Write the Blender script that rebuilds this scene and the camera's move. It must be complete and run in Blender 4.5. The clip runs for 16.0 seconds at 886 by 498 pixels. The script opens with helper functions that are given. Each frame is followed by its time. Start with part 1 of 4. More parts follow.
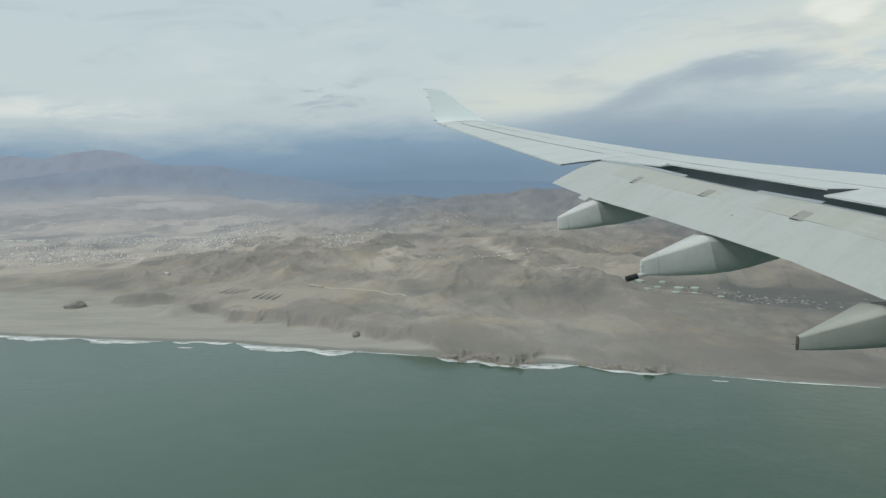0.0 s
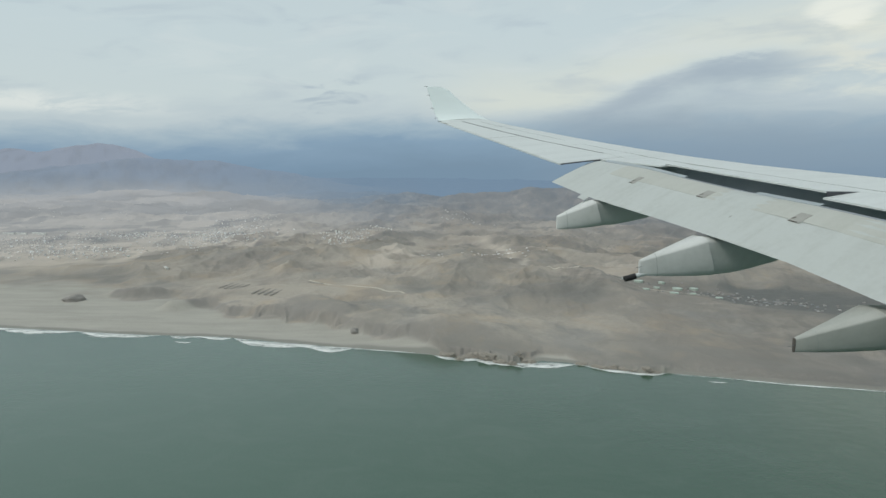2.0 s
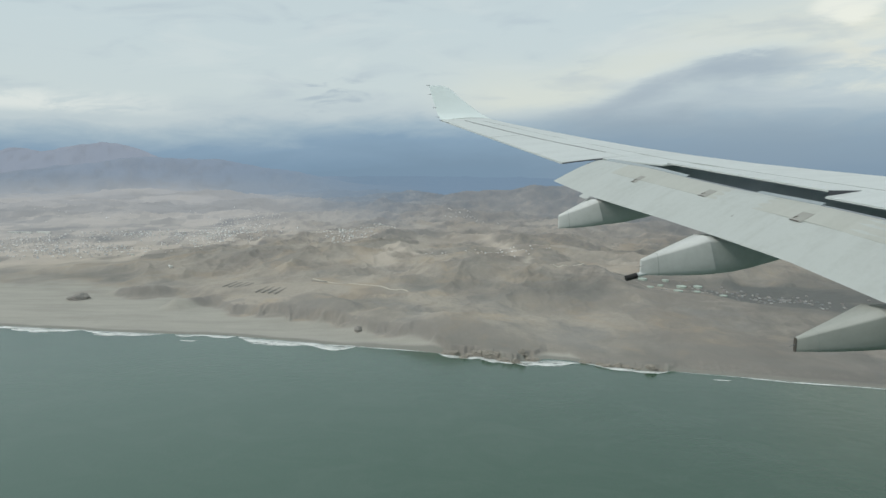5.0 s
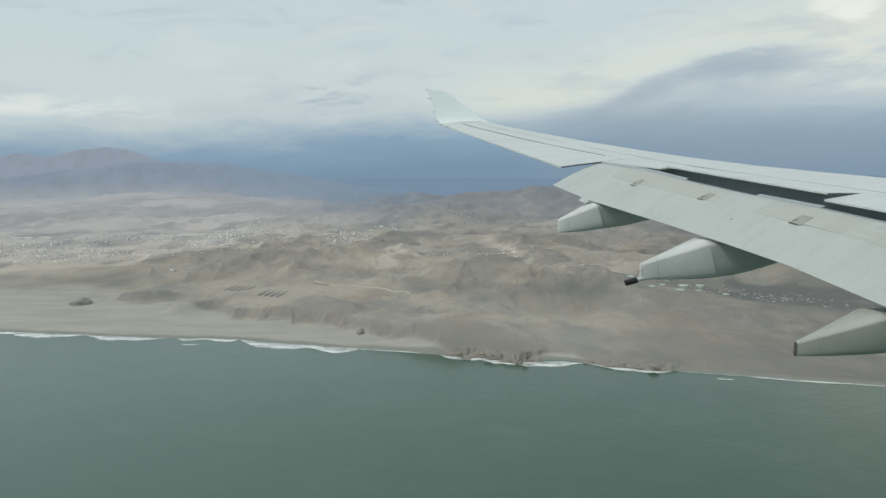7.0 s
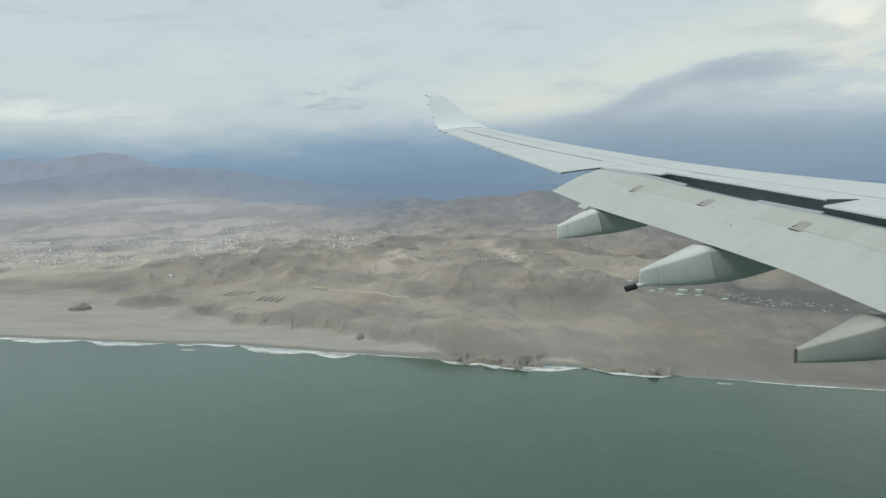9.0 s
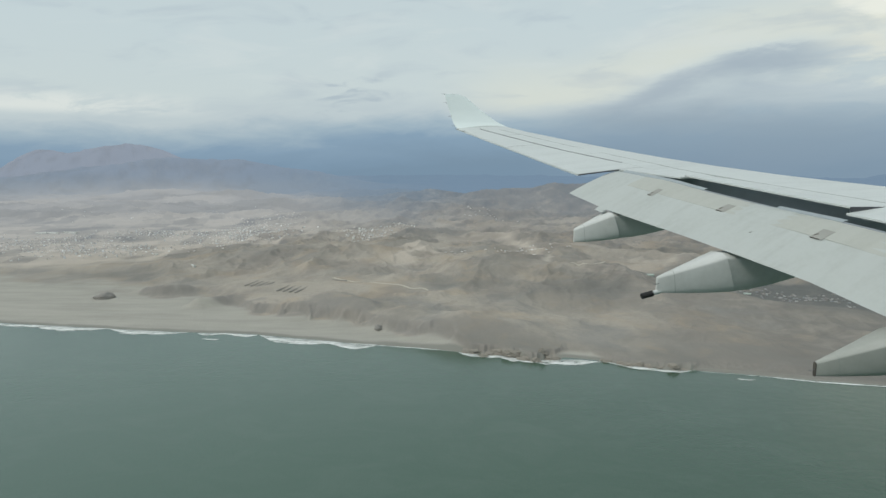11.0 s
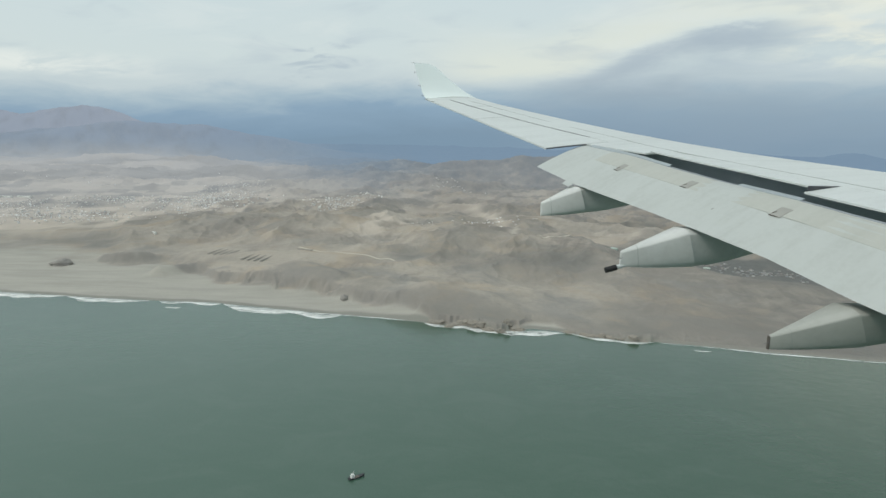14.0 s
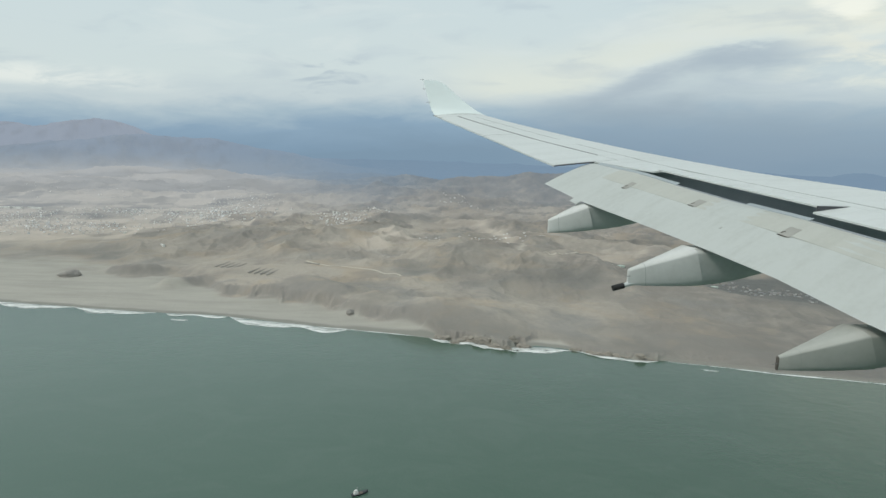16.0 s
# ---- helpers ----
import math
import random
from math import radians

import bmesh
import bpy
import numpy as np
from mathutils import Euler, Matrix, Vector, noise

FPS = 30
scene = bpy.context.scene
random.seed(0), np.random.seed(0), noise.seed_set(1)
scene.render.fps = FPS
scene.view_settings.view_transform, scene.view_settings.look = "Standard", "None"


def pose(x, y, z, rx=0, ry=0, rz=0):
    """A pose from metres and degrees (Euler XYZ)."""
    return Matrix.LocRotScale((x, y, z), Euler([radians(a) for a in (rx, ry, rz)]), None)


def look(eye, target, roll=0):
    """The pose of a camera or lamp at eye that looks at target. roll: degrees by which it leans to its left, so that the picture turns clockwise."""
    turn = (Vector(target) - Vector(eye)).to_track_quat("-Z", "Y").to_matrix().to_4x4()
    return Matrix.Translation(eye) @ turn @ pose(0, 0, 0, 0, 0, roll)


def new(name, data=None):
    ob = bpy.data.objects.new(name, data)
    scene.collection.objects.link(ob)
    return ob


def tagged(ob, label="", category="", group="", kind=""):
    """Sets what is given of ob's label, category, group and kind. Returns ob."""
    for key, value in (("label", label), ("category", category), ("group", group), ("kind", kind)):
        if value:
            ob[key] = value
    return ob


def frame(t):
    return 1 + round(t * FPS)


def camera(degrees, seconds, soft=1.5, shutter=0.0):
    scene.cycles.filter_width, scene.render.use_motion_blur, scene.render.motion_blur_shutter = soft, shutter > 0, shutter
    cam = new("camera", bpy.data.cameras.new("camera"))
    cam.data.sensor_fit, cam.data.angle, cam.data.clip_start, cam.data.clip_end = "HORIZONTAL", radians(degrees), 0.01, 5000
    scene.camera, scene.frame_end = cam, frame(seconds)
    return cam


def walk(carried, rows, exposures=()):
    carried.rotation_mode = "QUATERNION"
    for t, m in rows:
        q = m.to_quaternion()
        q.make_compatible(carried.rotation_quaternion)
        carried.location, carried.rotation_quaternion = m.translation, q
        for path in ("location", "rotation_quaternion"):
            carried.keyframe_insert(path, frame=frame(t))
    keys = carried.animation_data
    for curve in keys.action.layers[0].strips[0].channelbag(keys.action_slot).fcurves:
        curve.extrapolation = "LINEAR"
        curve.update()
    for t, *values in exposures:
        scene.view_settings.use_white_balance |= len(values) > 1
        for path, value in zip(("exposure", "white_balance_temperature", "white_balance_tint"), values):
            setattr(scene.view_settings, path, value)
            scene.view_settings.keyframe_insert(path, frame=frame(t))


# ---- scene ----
# The airliner stands still in the air over the coast, and the traveller holds the camera behind its window.
cam = camera(69.0, 16.0, soft=1.5)
ALT = 450.0
ROWS = [
    (0.0, -0.107, 0.008, -0.176, -0.29, -6.86, 0.04),
    (0.5, -0.104, 0.009, -0.174, -0.30, -6.91, 0.11),
    (1.0, -0.096, 0.003, -0.176, -0.27, -6.93, -0.04),
    (1.5, -0.089, -0.004, -0.179, -0.23, -6.97, -0.43),
    (2.0, -0.091, -0.004, -0.179, -0.25, -7.05, -0.68),
    (2.5, -0.090, -0.009, -0.180, -0.21, -7.06, -0.66),
    (3.0, -0.089, -0.010, -0.179, -0.26, -6.98, -0.62),
    (3.5, -0.087, -0.010, -0.179, -0.19, -7.04, -0.74),
    (4.0, -0.083, -0.013, -0.179, -0.08, -7.12, -0.84),
    (6.5, 0.010, -0.022, -0.055, 0.20, -7.25, 0.05),
    (7.0, 0.002, -0.010, -0.034, 0.11, -7.09, 0.03),
    (7.5, -0.000, -0.000, -0.000, 0.00, -7.00, 0.00),
    (8.0, -0.010, -0.006, -0.022, -0.04, -6.99, 0.44),
    (8.5, -0.017, -0.005, -0.030, -0.23, -6.64, 0.17),
    (11.0, 0.094, 0.089, 0.276, 1.75, -7.36, -0.11),
    (11.5, 0.089, 0.094, 0.280, 1.00, -7.93, -0.46),
    (12.0, 0.088, 0.101, 0.283, -0.80, -9.15, -0.91),
    (12.5, 0.090, 0.100, 0.284, -1.10, -9.64, -1.36),
    (13.0, 0.090, 0.100, 0.285, -1.21, -9.83, -1.70),
    (13.5, 0.089, 0.098, 0.287, -1.12, -9.93, -1.61),
    (14.0, 0.087, 0.096, 0.291, -1.02, -9.90, -1.39),
    (14.5, 0.083, 0.092, 0.295, -0.86, -9.69, -1.10),
    (15.0, 0.083, 0.090, 0.298, -0.57, -9.40, -0.96),
    (15.5, 0.084, 0.086, 0.298, -0.39, -8.93, -1.17),
    (16.0, 0.078, 0.091, 0.302, -0.33, -8.54, -1.94),
]
walk(cam, [(t, pose(x, y, ALT + z, 90 + pitch, roll, yaw)) for t, x, y, z, yaw, pitch, roll in ROWS],
     exposures=[(0.0, -0.05, 6430, 6.5), (3.5, 0.03, 6450, 6.5), (11.0, 0.01, 6480, 6.5), (11.5, -0.04, 6500, 6.5), (12.0, -0.07, 6510, 6), (12.5, 0.0, 6520, 6), (13.5, 0.12, 6520, 6), (16.0, 0.13, 6520, 6)])


# ---- world, sun, exposure ----
class Nodes:
    """Short way to write a node tree."""

    def __init__(self, tree):
        self.tree, self.links = tree, tree.links
        tree.nodes.clear()

    def add(self, kind, **settings):
        node = self.tree.nodes.new(kind)
        for key, value in settings.items():
            setattr(node, key, value)
        return node

    def put(self, value, socket):
        if isinstance(value, bpy.types.NodeSocket):
            self.links.new(value, socket)
        elif value is not None:
            socket.default_value = value

    def math(self, op, a, b=None, c=None, clamp=False):
        node = self.add("ShaderNodeMath", operation=op, use_clamp=clamp)
        for socket, value in zip(node.inputs, (a, b, c)):
            self.put(value, socket)
        return node.outputs[0]

    def step(self, x, lo, hi):
        node = self.add("ShaderNodeMapRange", interpolation_type="SMOOTHSTEP")
        self.put(x, node.inputs[0])
        node.inputs[1].default_value, node.inputs[2].default_value = lo, hi
        return node.outputs[0]

    def mix(self, fac, a, b):
        node = self.add("ShaderNodeMix", data_type="RGBA", clamp_factor=True)
        self.put(fac, node.inputs[0])
        self.put(a, node.inputs[6])
        self.put(b, node.inputs[7])
        return node.outputs[2]

    def noise(self, vector, scale, detail=4.0, rough=0.55, distortion=0.0):
        node = self.add("ShaderNodeTexNoise")
        self.put(vector, node.inputs["Vector"])
        node.inputs["Scale"].default_value, node.inputs["Detail"].default_value = scale, detail
        node.inputs["Roughness"].default_value, node.inputs["Distortion"].default_value = rough, distortion
        return node.outputs[0]

    def combine(self, x, y, z):
        node = self.add("ShaderNodeCombineXYZ")
        for socket, value in zip(node.inputs, (x, y, z)):
            self.put(value, socket)
        return node.outputs[0]

    def ramp(self, fac, stops):
        node = self.add("ShaderNodeValToRGB")
        self.put(fac, node.inputs[0])
        els = node.color_ramp.elements
        while len(els) < len(stops):
            els.new(0.5)
        for el, (pos, col) in zip(els, stops):
            el.position, el.color = pos, (*col, 1)
        return node.outputs[0]


def lin(r, g, b):
    return tuple(((v / 255 + 0.055) / 1.055) ** 2.4 if v > 10 else v / 255 / 12.92 for v in (r, g, b))


def rgba(r, g, b):
    return (*lin(r, g, b), 1.0)


SUN_AZ, SUN_EL = -122.0, 42.0        # degrees right of straight out, and up
world = bpy.data.worlds.new("overcast_sky")
scene.world = world
world.use_nodes = True
n = Nodes(world.node_tree)
way = n.add("ShaderNodeTexCoord").outputs["Generated"]
xyz = n.add("ShaderNodeSeparateXYZ")
n.put(way, xyz.inputs[0])
az = n.math("MULTIPLY", n.math("ARCTAN2", xyz.outputs[0], xyz.outputs[1]), 57.2958)
el = n.math("MULTIPLY", n.math("ARCSINE", xyz.outputs[2]), 57.2958)
plane = n.combine(n.math("MULTIPLY", az, 0.060), n.math("SUBTRACT", n.math("MULTIPLY", el, 0.24), n.math("MULTIPLY", az, 0.012)), 0.0)
soft_noise = n.noise(plane, 1.0, 5.0, 0.55, 0.3)
fine_noise = n.noise(plane, 3.0, 6.0, 0.6, 0.5)
lift = n.math("ADD", n.math("MULTIPLY", n.math("SUBTRACT", soft_noise, 0.5), 3.0), n.math("MULTIPLY", n.math("SUBTRACT", fine_noise, 0.5), 2.2))
el_n = n.math("ADD", n.math("ADD", el, lift), n.math("MULTIPLY", n.step(az, 0.0, -28.0), 1.3))
deck = n.ramp(n.math("DIVIDE", el_n, 20.0), [
    (0.0, lin(121, 145, 168)), (0.05, lin(125, 150, 174)), (0.12, lin(133, 158, 182)), (0.18, lin(160, 179, 194)),
    (0.24, lin(190, 201, 207)), (0.34, lin(202, 212, 214)), (0.62, lin(200, 212, 216)), (1.0, lin(196, 208, 213))])
# a long bright gap over the far hills, and the dark shelf of cloud under its curved edge
edge = n.math("ADD", 4.7, n.math("MULTIPLY", n.step(az, 7.0, 25.0), 4.6))
edge = n.math("ADD", edge, n.math("MULTIPLY", n.math("SUBTRACT", fine_noise, 0.5), 2.0))
under = n.math("SUBTRACT", edge, el)
right = n.step(az, 3.0, 12.0)
shade = n.math("MULTIPLY", n.math("MULTIPLY", n.step(under, -0.2, 1.3), n.step(el, 0.5, 3.5)), right)
open_gap = n.math("SUBTRACT", 1.0, n.math("MULTIPLY", n.math("MULTIPLY", n.step(az, 24.0, 31.0), n.step(el, 2.5, 6.5)), 0.8))
shade = n.math("MULTIPLY", shade, open_gap)
lip = n.math("MULTIPLY", n.math("MULTIPLY", n.step(under, -0.2, 0.7), n.step(under, 2.6, 0.9)), n.step(az, 10.0, 17.0))
lip = n.math("MULTIPLY", lip, open_gap)
bright = n.math("MULTIPLY", n.math("MULTIPLY", n.step(under, 0.8, -1.0), n.step(under, -5.5, -1.0)), n.step(az, -4.0, 6.0))
glow = n.math("MULTIPLY", n.step(az, 25.0, 32.0), n.math("MULTIPLY", n.step(el, 5.0, 7.0), n.step(el, 26.0, 15.0)))
sky = n.mix(n.math("MULTIPLY", bright, 0.8), deck, rgba(218, 221, 212))
sky = n.mix(n.math("MULTIPLY", shade, n.math("ADD", 0.25, n.math("MULTIPLY", n.step(soft_noise, 0.3, 0.7), 0.7))), sky, rgba(156, 170, 183))
sky = n.mix(n.math("MULTIPLY", glow, n.math("MULTIPLY", n.step(fine_noise, 0.36, 0.66), 0.95)), sky, rgba(228, 228, 216))
murk = n.math("MULTIPLY", n.step(az, 4.0, 15.0), n.math("MULTIPLY", n.step(el, 6.0, 1.5), n.math("ADD", 0.50, n.math("MULTIPLY", n.step(soft_noise, 0.35, 0.65), 0.35))))
sky = n.mix(murk, sky, rgba(132, 152, 172))
sky = n.mix(n.math("MULTIPLY", lip, 0.55), sky, rgba(156, 168, 182))
band = n.math("MULTIPLY", n.math("MULTIPLY", n.step(az, -18.0, -31.0), n.math("MULTIPLY", n.step(el, 3.6, 4.4), n.step(el, 6.0, 4.8))), n.step(fine_noise, 0.38, 0.58))
sky = n.mix(n.math("MULTIPLY", band, 0.8), sky, rgba(226, 229, 226))
across_puff = n.math("DIVIDE", n.math("SUBTRACT", az, 31.0), 2.6)
up_puff = n.math("DIVIDE", n.math("SUBTRACT", n.math("ADD", el, n.math("MULTIPLY", n.math("SUBTRACT", fine_noise, 0.5), 3.0)), 11.9), 1.1)
reach = n.math("ADD", n.math("MULTIPLY", across_puff, across_puff), n.math("MULTIPLY", up_puff, up_puff))
sky = n.mix(n.math("MULTIPLY", n.step(reach, 1.3, 0.2), 0.8), sky, rgba(240, 240, 230))
cloudlet = n.math("MULTIPLY", n.math("MULTIPLY", n.step(az, -14.0, -11.0), n.step(az, -5.0, -8.0)), n.math("MULTIPLY", n.step(el, 3.6, 4.8), n.step(el, 8.4, 7.0)))
sky = n.mix(n.math("MULTIPLY", n.math("MULTIPLY", cloudlet, n.step(n.noise(plane, 4.2, 4.0, 0.5, 0.4), 0.50, 0.66)), 0.7), sky, rgba(168, 181, 193))
wisp = n.step(n.noise(plane, 2.0, 5.0, 0.52, 0.5), 0.50, 0.72)
sky = n.mix(n.math("MULTIPLY", wisp, n.math("MULTIPLY", n.step(el, 3.0, 6.0), 0.40)), sky, rgba(174, 186, 198))
puff = n.step(n.noise(plane, 1.4, 6.0, 0.58, 0.6), 0.50, 0.68)
sky = n.mix(n.math("MULTIPLY", puff, n.math("MULTIPLY", n.step(el, 4.0, 8.0), 0.35)), sky, rgba(216, 222, 222))
clouds = n.add("ShaderNodeBackground")
n.put(sky, clouds.inputs[0])
clouds.inputs[1].default_value = 1.0
blue = n.add("ShaderNodeTexSky", sky_type="NISHITA", sun_disc=False, sun_elevation=radians(SUN_EL), sun_rotation=radians(SUN_AZ))
clear = n.add("ShaderNodeBackground")
n.put(blue.outputs[0], clear.inputs[0])
clear.inputs[1].default_value = 0.10
both = n.add("ShaderNodeMixShader")
both.inputs[0].default_value = 0.94
n.put(clear.outputs[0], both.inputs[1])
n.put(clouds.outputs[0], both.inputs[2])
n.put(both.outputs[0], n.add("ShaderNodeOutputWorld").inputs[0])

sun = new("sun", bpy.data.lights.new("sun", "SUN"))
sun.data.energy, sun.data.angle, sun.data.color = 1.35, radians(10), (1.0, 0.96, 0.89)
sx, sy = math.sin(radians(SUN_AZ)), math.cos(radians(SUN_AZ))
sun.matrix_world = look((sx * 900, sy * 900, ALT + 900 * math.tan(radians(SUN_EL))), (0, 0, ALT))
scene.view_settings.exposure = 0.0


# ---- materials ----
def material(name, rough=0.6, metal=0.0):
    mat = bpy.data.materials.new(name)
    mat.use_nodes = True
    k = Nodes(mat.node_tree)
    bsdf = k.add("ShaderNodeBsdfPrincipled")
    bsdf.inputs["Roughness"].default_value, bsdf.inputs["Metallic"].default_value = rough, metal
    k.put(bsdf.outputs[0], k.add("ShaderNodeOutputMaterial").inputs[0])
    return mat, k, bsdf


def bump(k, bsdf, height, distance, strength=1.0):
    node = k.add("ShaderNodeBump")
    node.inputs["Strength"].default_value, node.inputs["Distance"].default_value = strength, distance
    k.put(height, node.inputs["Height"])
    k.put(node.outputs[0], bsdf.inputs["Normal"])


def paint(name, colour, dirt, rough=0.4, scale=1.2, amount=0.5, metal=0.0, streak=(0.35, 3.0, 1.0)):
    """Aircraft paint with grime drawn out along the flow."""
    mat, k, bsdf = material(name, rough, metal)
    at = k.add("ShaderNodeTexCoord").outputs["Object"]
    stretch = k.add("ShaderNodeMapping")
    stretch.inputs["Scale"].default_value = streak
    k.put(at, stretch.inputs[0])
    large = k.noise(stretch.outputs[0], scale, 4.0, 0.6)
    small = k.noise(at, 9.0, 5.0, 0.65)
    fac = k.math("MULTIPLY", k.step(k.math("ADD", k.math("MULTIPLY", large, 0.7), k.math("MULTIPLY", small, 0.3)), 0.42, 0.72), amount)
    k.put(k.mix(fac, (*colour, 1), (*dirt, 1)), bsdf.inputs["Base Color"])
    k.put(k.math("ADD", rough, k.math("MULTIPLY", small, 0.2)), bsdf.inputs["Roughness"])
    return mat


def plain(name, colour, rough=0.6, metal=0.0, var=0.25, scale=3.0):
    mat, k, bsdf = material(name, rough, metal)
    at = k.add("ShaderNodeTexCoord").outputs["Object"]
    dark = tuple(v * (1 - var) for v in colour)
    k.put(k.mix(k.noise(at, scale, 4.0), (*dark, 1), (*colour, 1)), bsdf.inputs["Base Color"])
    return mat


WHITE = paint("white_wing_paint", (0.612, 0.637, 0.628), (0.475, 0.495, 0.485), 0.36, 0.8, 0.5)
FLAP = paint("grey_flap_paint", (0.488, 0.512, 0.496), (0.39, 0.408, 0.386), 0.42, 1.0, 0.6)
FAIRING = paint("grey_fairing_paint", (0.63, 0.635, 0.615), (0.475, 0.482, 0.46), 0.42, 1.2, 0.6)
# darker copy of the fairing paint: beige grime, with shade put in too
WORN_SHADED = paint("grimy_shaded_fairing_paint", (0.445, 0.45, 0.415), (0.345, 0.35, 0.318), 0.45, 1.2, 0.7)
WINGLET = paint("clean_winglet_paint", (0.77, 0.835, 0.825), (0.71, 0.77, 0.76), 0.35, 0.8, 0.3)
# dark primer of the flap bay, also used for shade painted in the slot
PRIMER_AND_SHADE = plain("dark_primer_and_shade", (0.36, 0.385, 0.43), 0.7)
# dark paint for plates that stand in for shaded gaps
GAP_DARK = plain("dark_gap_paint", (0.085, 0.09, 0.10), 0.8)
SEAL = plain("dark_seal", (0.07, 0.075, 0.08), 0.8)
SEAM = plain("grey_joint_sealant", (0.36, 0.38, 0.365), 0.7)
JOINT = plain("fairing_joint_sealant", (0.44, 0.46, 0.43), 0.7)
WICK = plain("weathered_wick_carbon", (0.16, 0.165, 0.17), 0.7)
BRACKET = plain("worn_plate_paint", (0.39, 0.385, 0.355), 0.6, 0.1)
BLACK = plain("black_nozzle_rubber", (0.02, 0.018, 0.018), 0.6)

# the bare coastal land; the mesh carries what grows or lies there, and far cloud shade, as masks
def land_material(name, distant):
    mat, k, bsdf = material(name, 0.95)
    at = k.add("ShaderNodeNewGeometry").outputs["Position"]
    cover = k.add("ShaderNodeVertexColor", layer_name="cover")
    sep = k.add("ShaderNodeSeparateColor")
    k.put(cover.outputs[0], sep.inputs[0])
    sep2 = k.add("ShaderNodeSeparateColor")
    sand, rock, scrub = sep.outputs[0], sep.outputs[1], sep.outputs[2]
    k.put(k.add("ShaderNodeVertexColor", layer_name="soil_and_shade").outputs[0], sep2.inputs[0])
    pale, wet, dark_hill = sep2.outputs[0], sep2.outputs[1], sep2.outputs[2]
    big = k.noise(at, 0.0021, 7.0, 0.62, 0.4)
    mid = k.noise(at, 0.013, 6.0, 0.65, 0.6)
    grit = k.noise(at, 0.07, 5.0, 0.7)
    earth = k.mix(k.step(big, 0.40, 0.61), (0.394, 0.350, 0.298, 1), (0.250, 0.232, 0.206, 1))
    earth = k.mix(k.math("MULTIPLY", k.step(mid, 0.45, 0.75), 0.5), earth, (0.405, 0.362, 0.308, 1))
    earth = k.mix(k.math("MULTIPLY", k.step(grit, 0.45, 0.7), 0.28), earth, (0.235, 0.216, 0.194, 1))
    rusty = k.noise(at, 0.0046, 6.0, 0.6, 0.8)
    earth = k.mix(k.math("MULTIPLY", k.step(rusty, 0.50, 0.66), 0.5), earth, (0.40, 0.318, 0.232, 1))
    earth = k.mix(k.math("MULTIPLY", k.step(rusty, 0.46, 0.32), 0.55), earth, (0.232, 0.228, 0.220, 1))
    # darker ground, and on the far hills cloud shadow put into the colour
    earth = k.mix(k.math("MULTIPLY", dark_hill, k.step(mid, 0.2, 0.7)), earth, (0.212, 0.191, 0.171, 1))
    if distant:        # streets, yards and fields too far off to tell apart
        yard = k.noise(at, 0.021, 6.0, 0.7, 0.3)
        earth = k.mix(k.math("MULTIPLY", k.step(yard, 0.50, 0.60), 0.55), earth, (0.175, 0.170, 0.168, 1))
    earth = k.mix(pale, earth, (0.53, 0.465, 0.40, 1))
    earth = k.mix(scrub, earth, k.mix(grit, (0.105, 0.109, 0.105, 1), (0.165, 0.163, 0.153, 1)))
    earth = k.mix(rock, earth, k.mix(k.noise(at, 0.05, 5.0, 0.7), (0.215, 0.205, 0.192, 1), (0.285, 0.262, 0.236, 1)))
    along = k.add("ShaderNodeMapping")
    along.inputs["Rotation"].default_value[2] = 0.14
    along.inputs["Scale"].default_value = (0.22, 1.0, 1.0)
    k.put(at, along.inputs[0])
    shore = k.mix(k.step(k.noise(along.outputs[0], 0.016, 6.0, 0.65), 0.3, 0.7), (0.337, 0.320, 0.283, 1), (0.416, 0.394, 0.350, 1))
    shore = k.mix(wet, shore, (0.245, 0.240, 0.212, 1))
    earth = k.mix(sand, earth, shore)
    k.put(earth, bsdf.inputs["Base Color"])
    bump(k, bsdf, k.math("ADD", k.math("MULTIPLY", mid, 1.0), k.math("MULTIPLY", grit, 0.3)), 10.0, 0.34)
    if distant:        # the far country is a backdrop; its haze is painted as a blue glow
        haze = k.add("ShaderNodeSeparateColor")
        k.put(k.add("ShaderNodeVertexColor", layer_name="haze").outputs[0], haze.inputs[0])
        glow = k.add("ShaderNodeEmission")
        k.put(k.mix(haze.outputs[1], k.mix(haze.outputs[2], rgba(169, 172, 177), rgba(119, 141, 164)), rgba(150, 160, 177)), glow.inputs[0])
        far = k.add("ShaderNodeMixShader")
        k.put(haze.outputs[0], far.inputs[0])
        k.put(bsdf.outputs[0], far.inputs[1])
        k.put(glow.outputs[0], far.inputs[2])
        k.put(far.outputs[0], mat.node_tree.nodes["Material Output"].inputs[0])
    return mat


LAND = land_material("desert_ground", False)
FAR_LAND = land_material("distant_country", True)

SEA, k, bsdf = material("sea_water", 0.22)
at = k.add("ShaderNodeNewGeometry").outputs["Position"]
patch = k.noise(at, 0.0016, 5.0, 0.6, 0.5)
where = k.add("ShaderNodeSeparateXYZ")
k.put(at, where.inputs[0])
# the water's colour turns greener and darker towards the right
greening = k.step(k.math("ADD", where.outputs[0], k.math("MULTIPLY", patch, 150.0)), -600, 1100)
water = k.mix(greening, (0.066, 0.120, 0.090, 1), (0.020, 0.063, 0.033, 1))
streaks = k.add("ShaderNodeMapping")
streaks.inputs["Scale"].default_value = (0.7, 1.0, 1.0)
k.put(at, streaks.inputs[0])
water = k.mix(k.math("MULTIPLY", k.step(k.noise(streaks.outputs[0], 0.011, 6.0, 0.65, 0.8), 0.40, 0.72), 0.16), water, (0.125, 0.165, 0.140, 1))
k.put(water, bsdf.inputs["Base Color"])
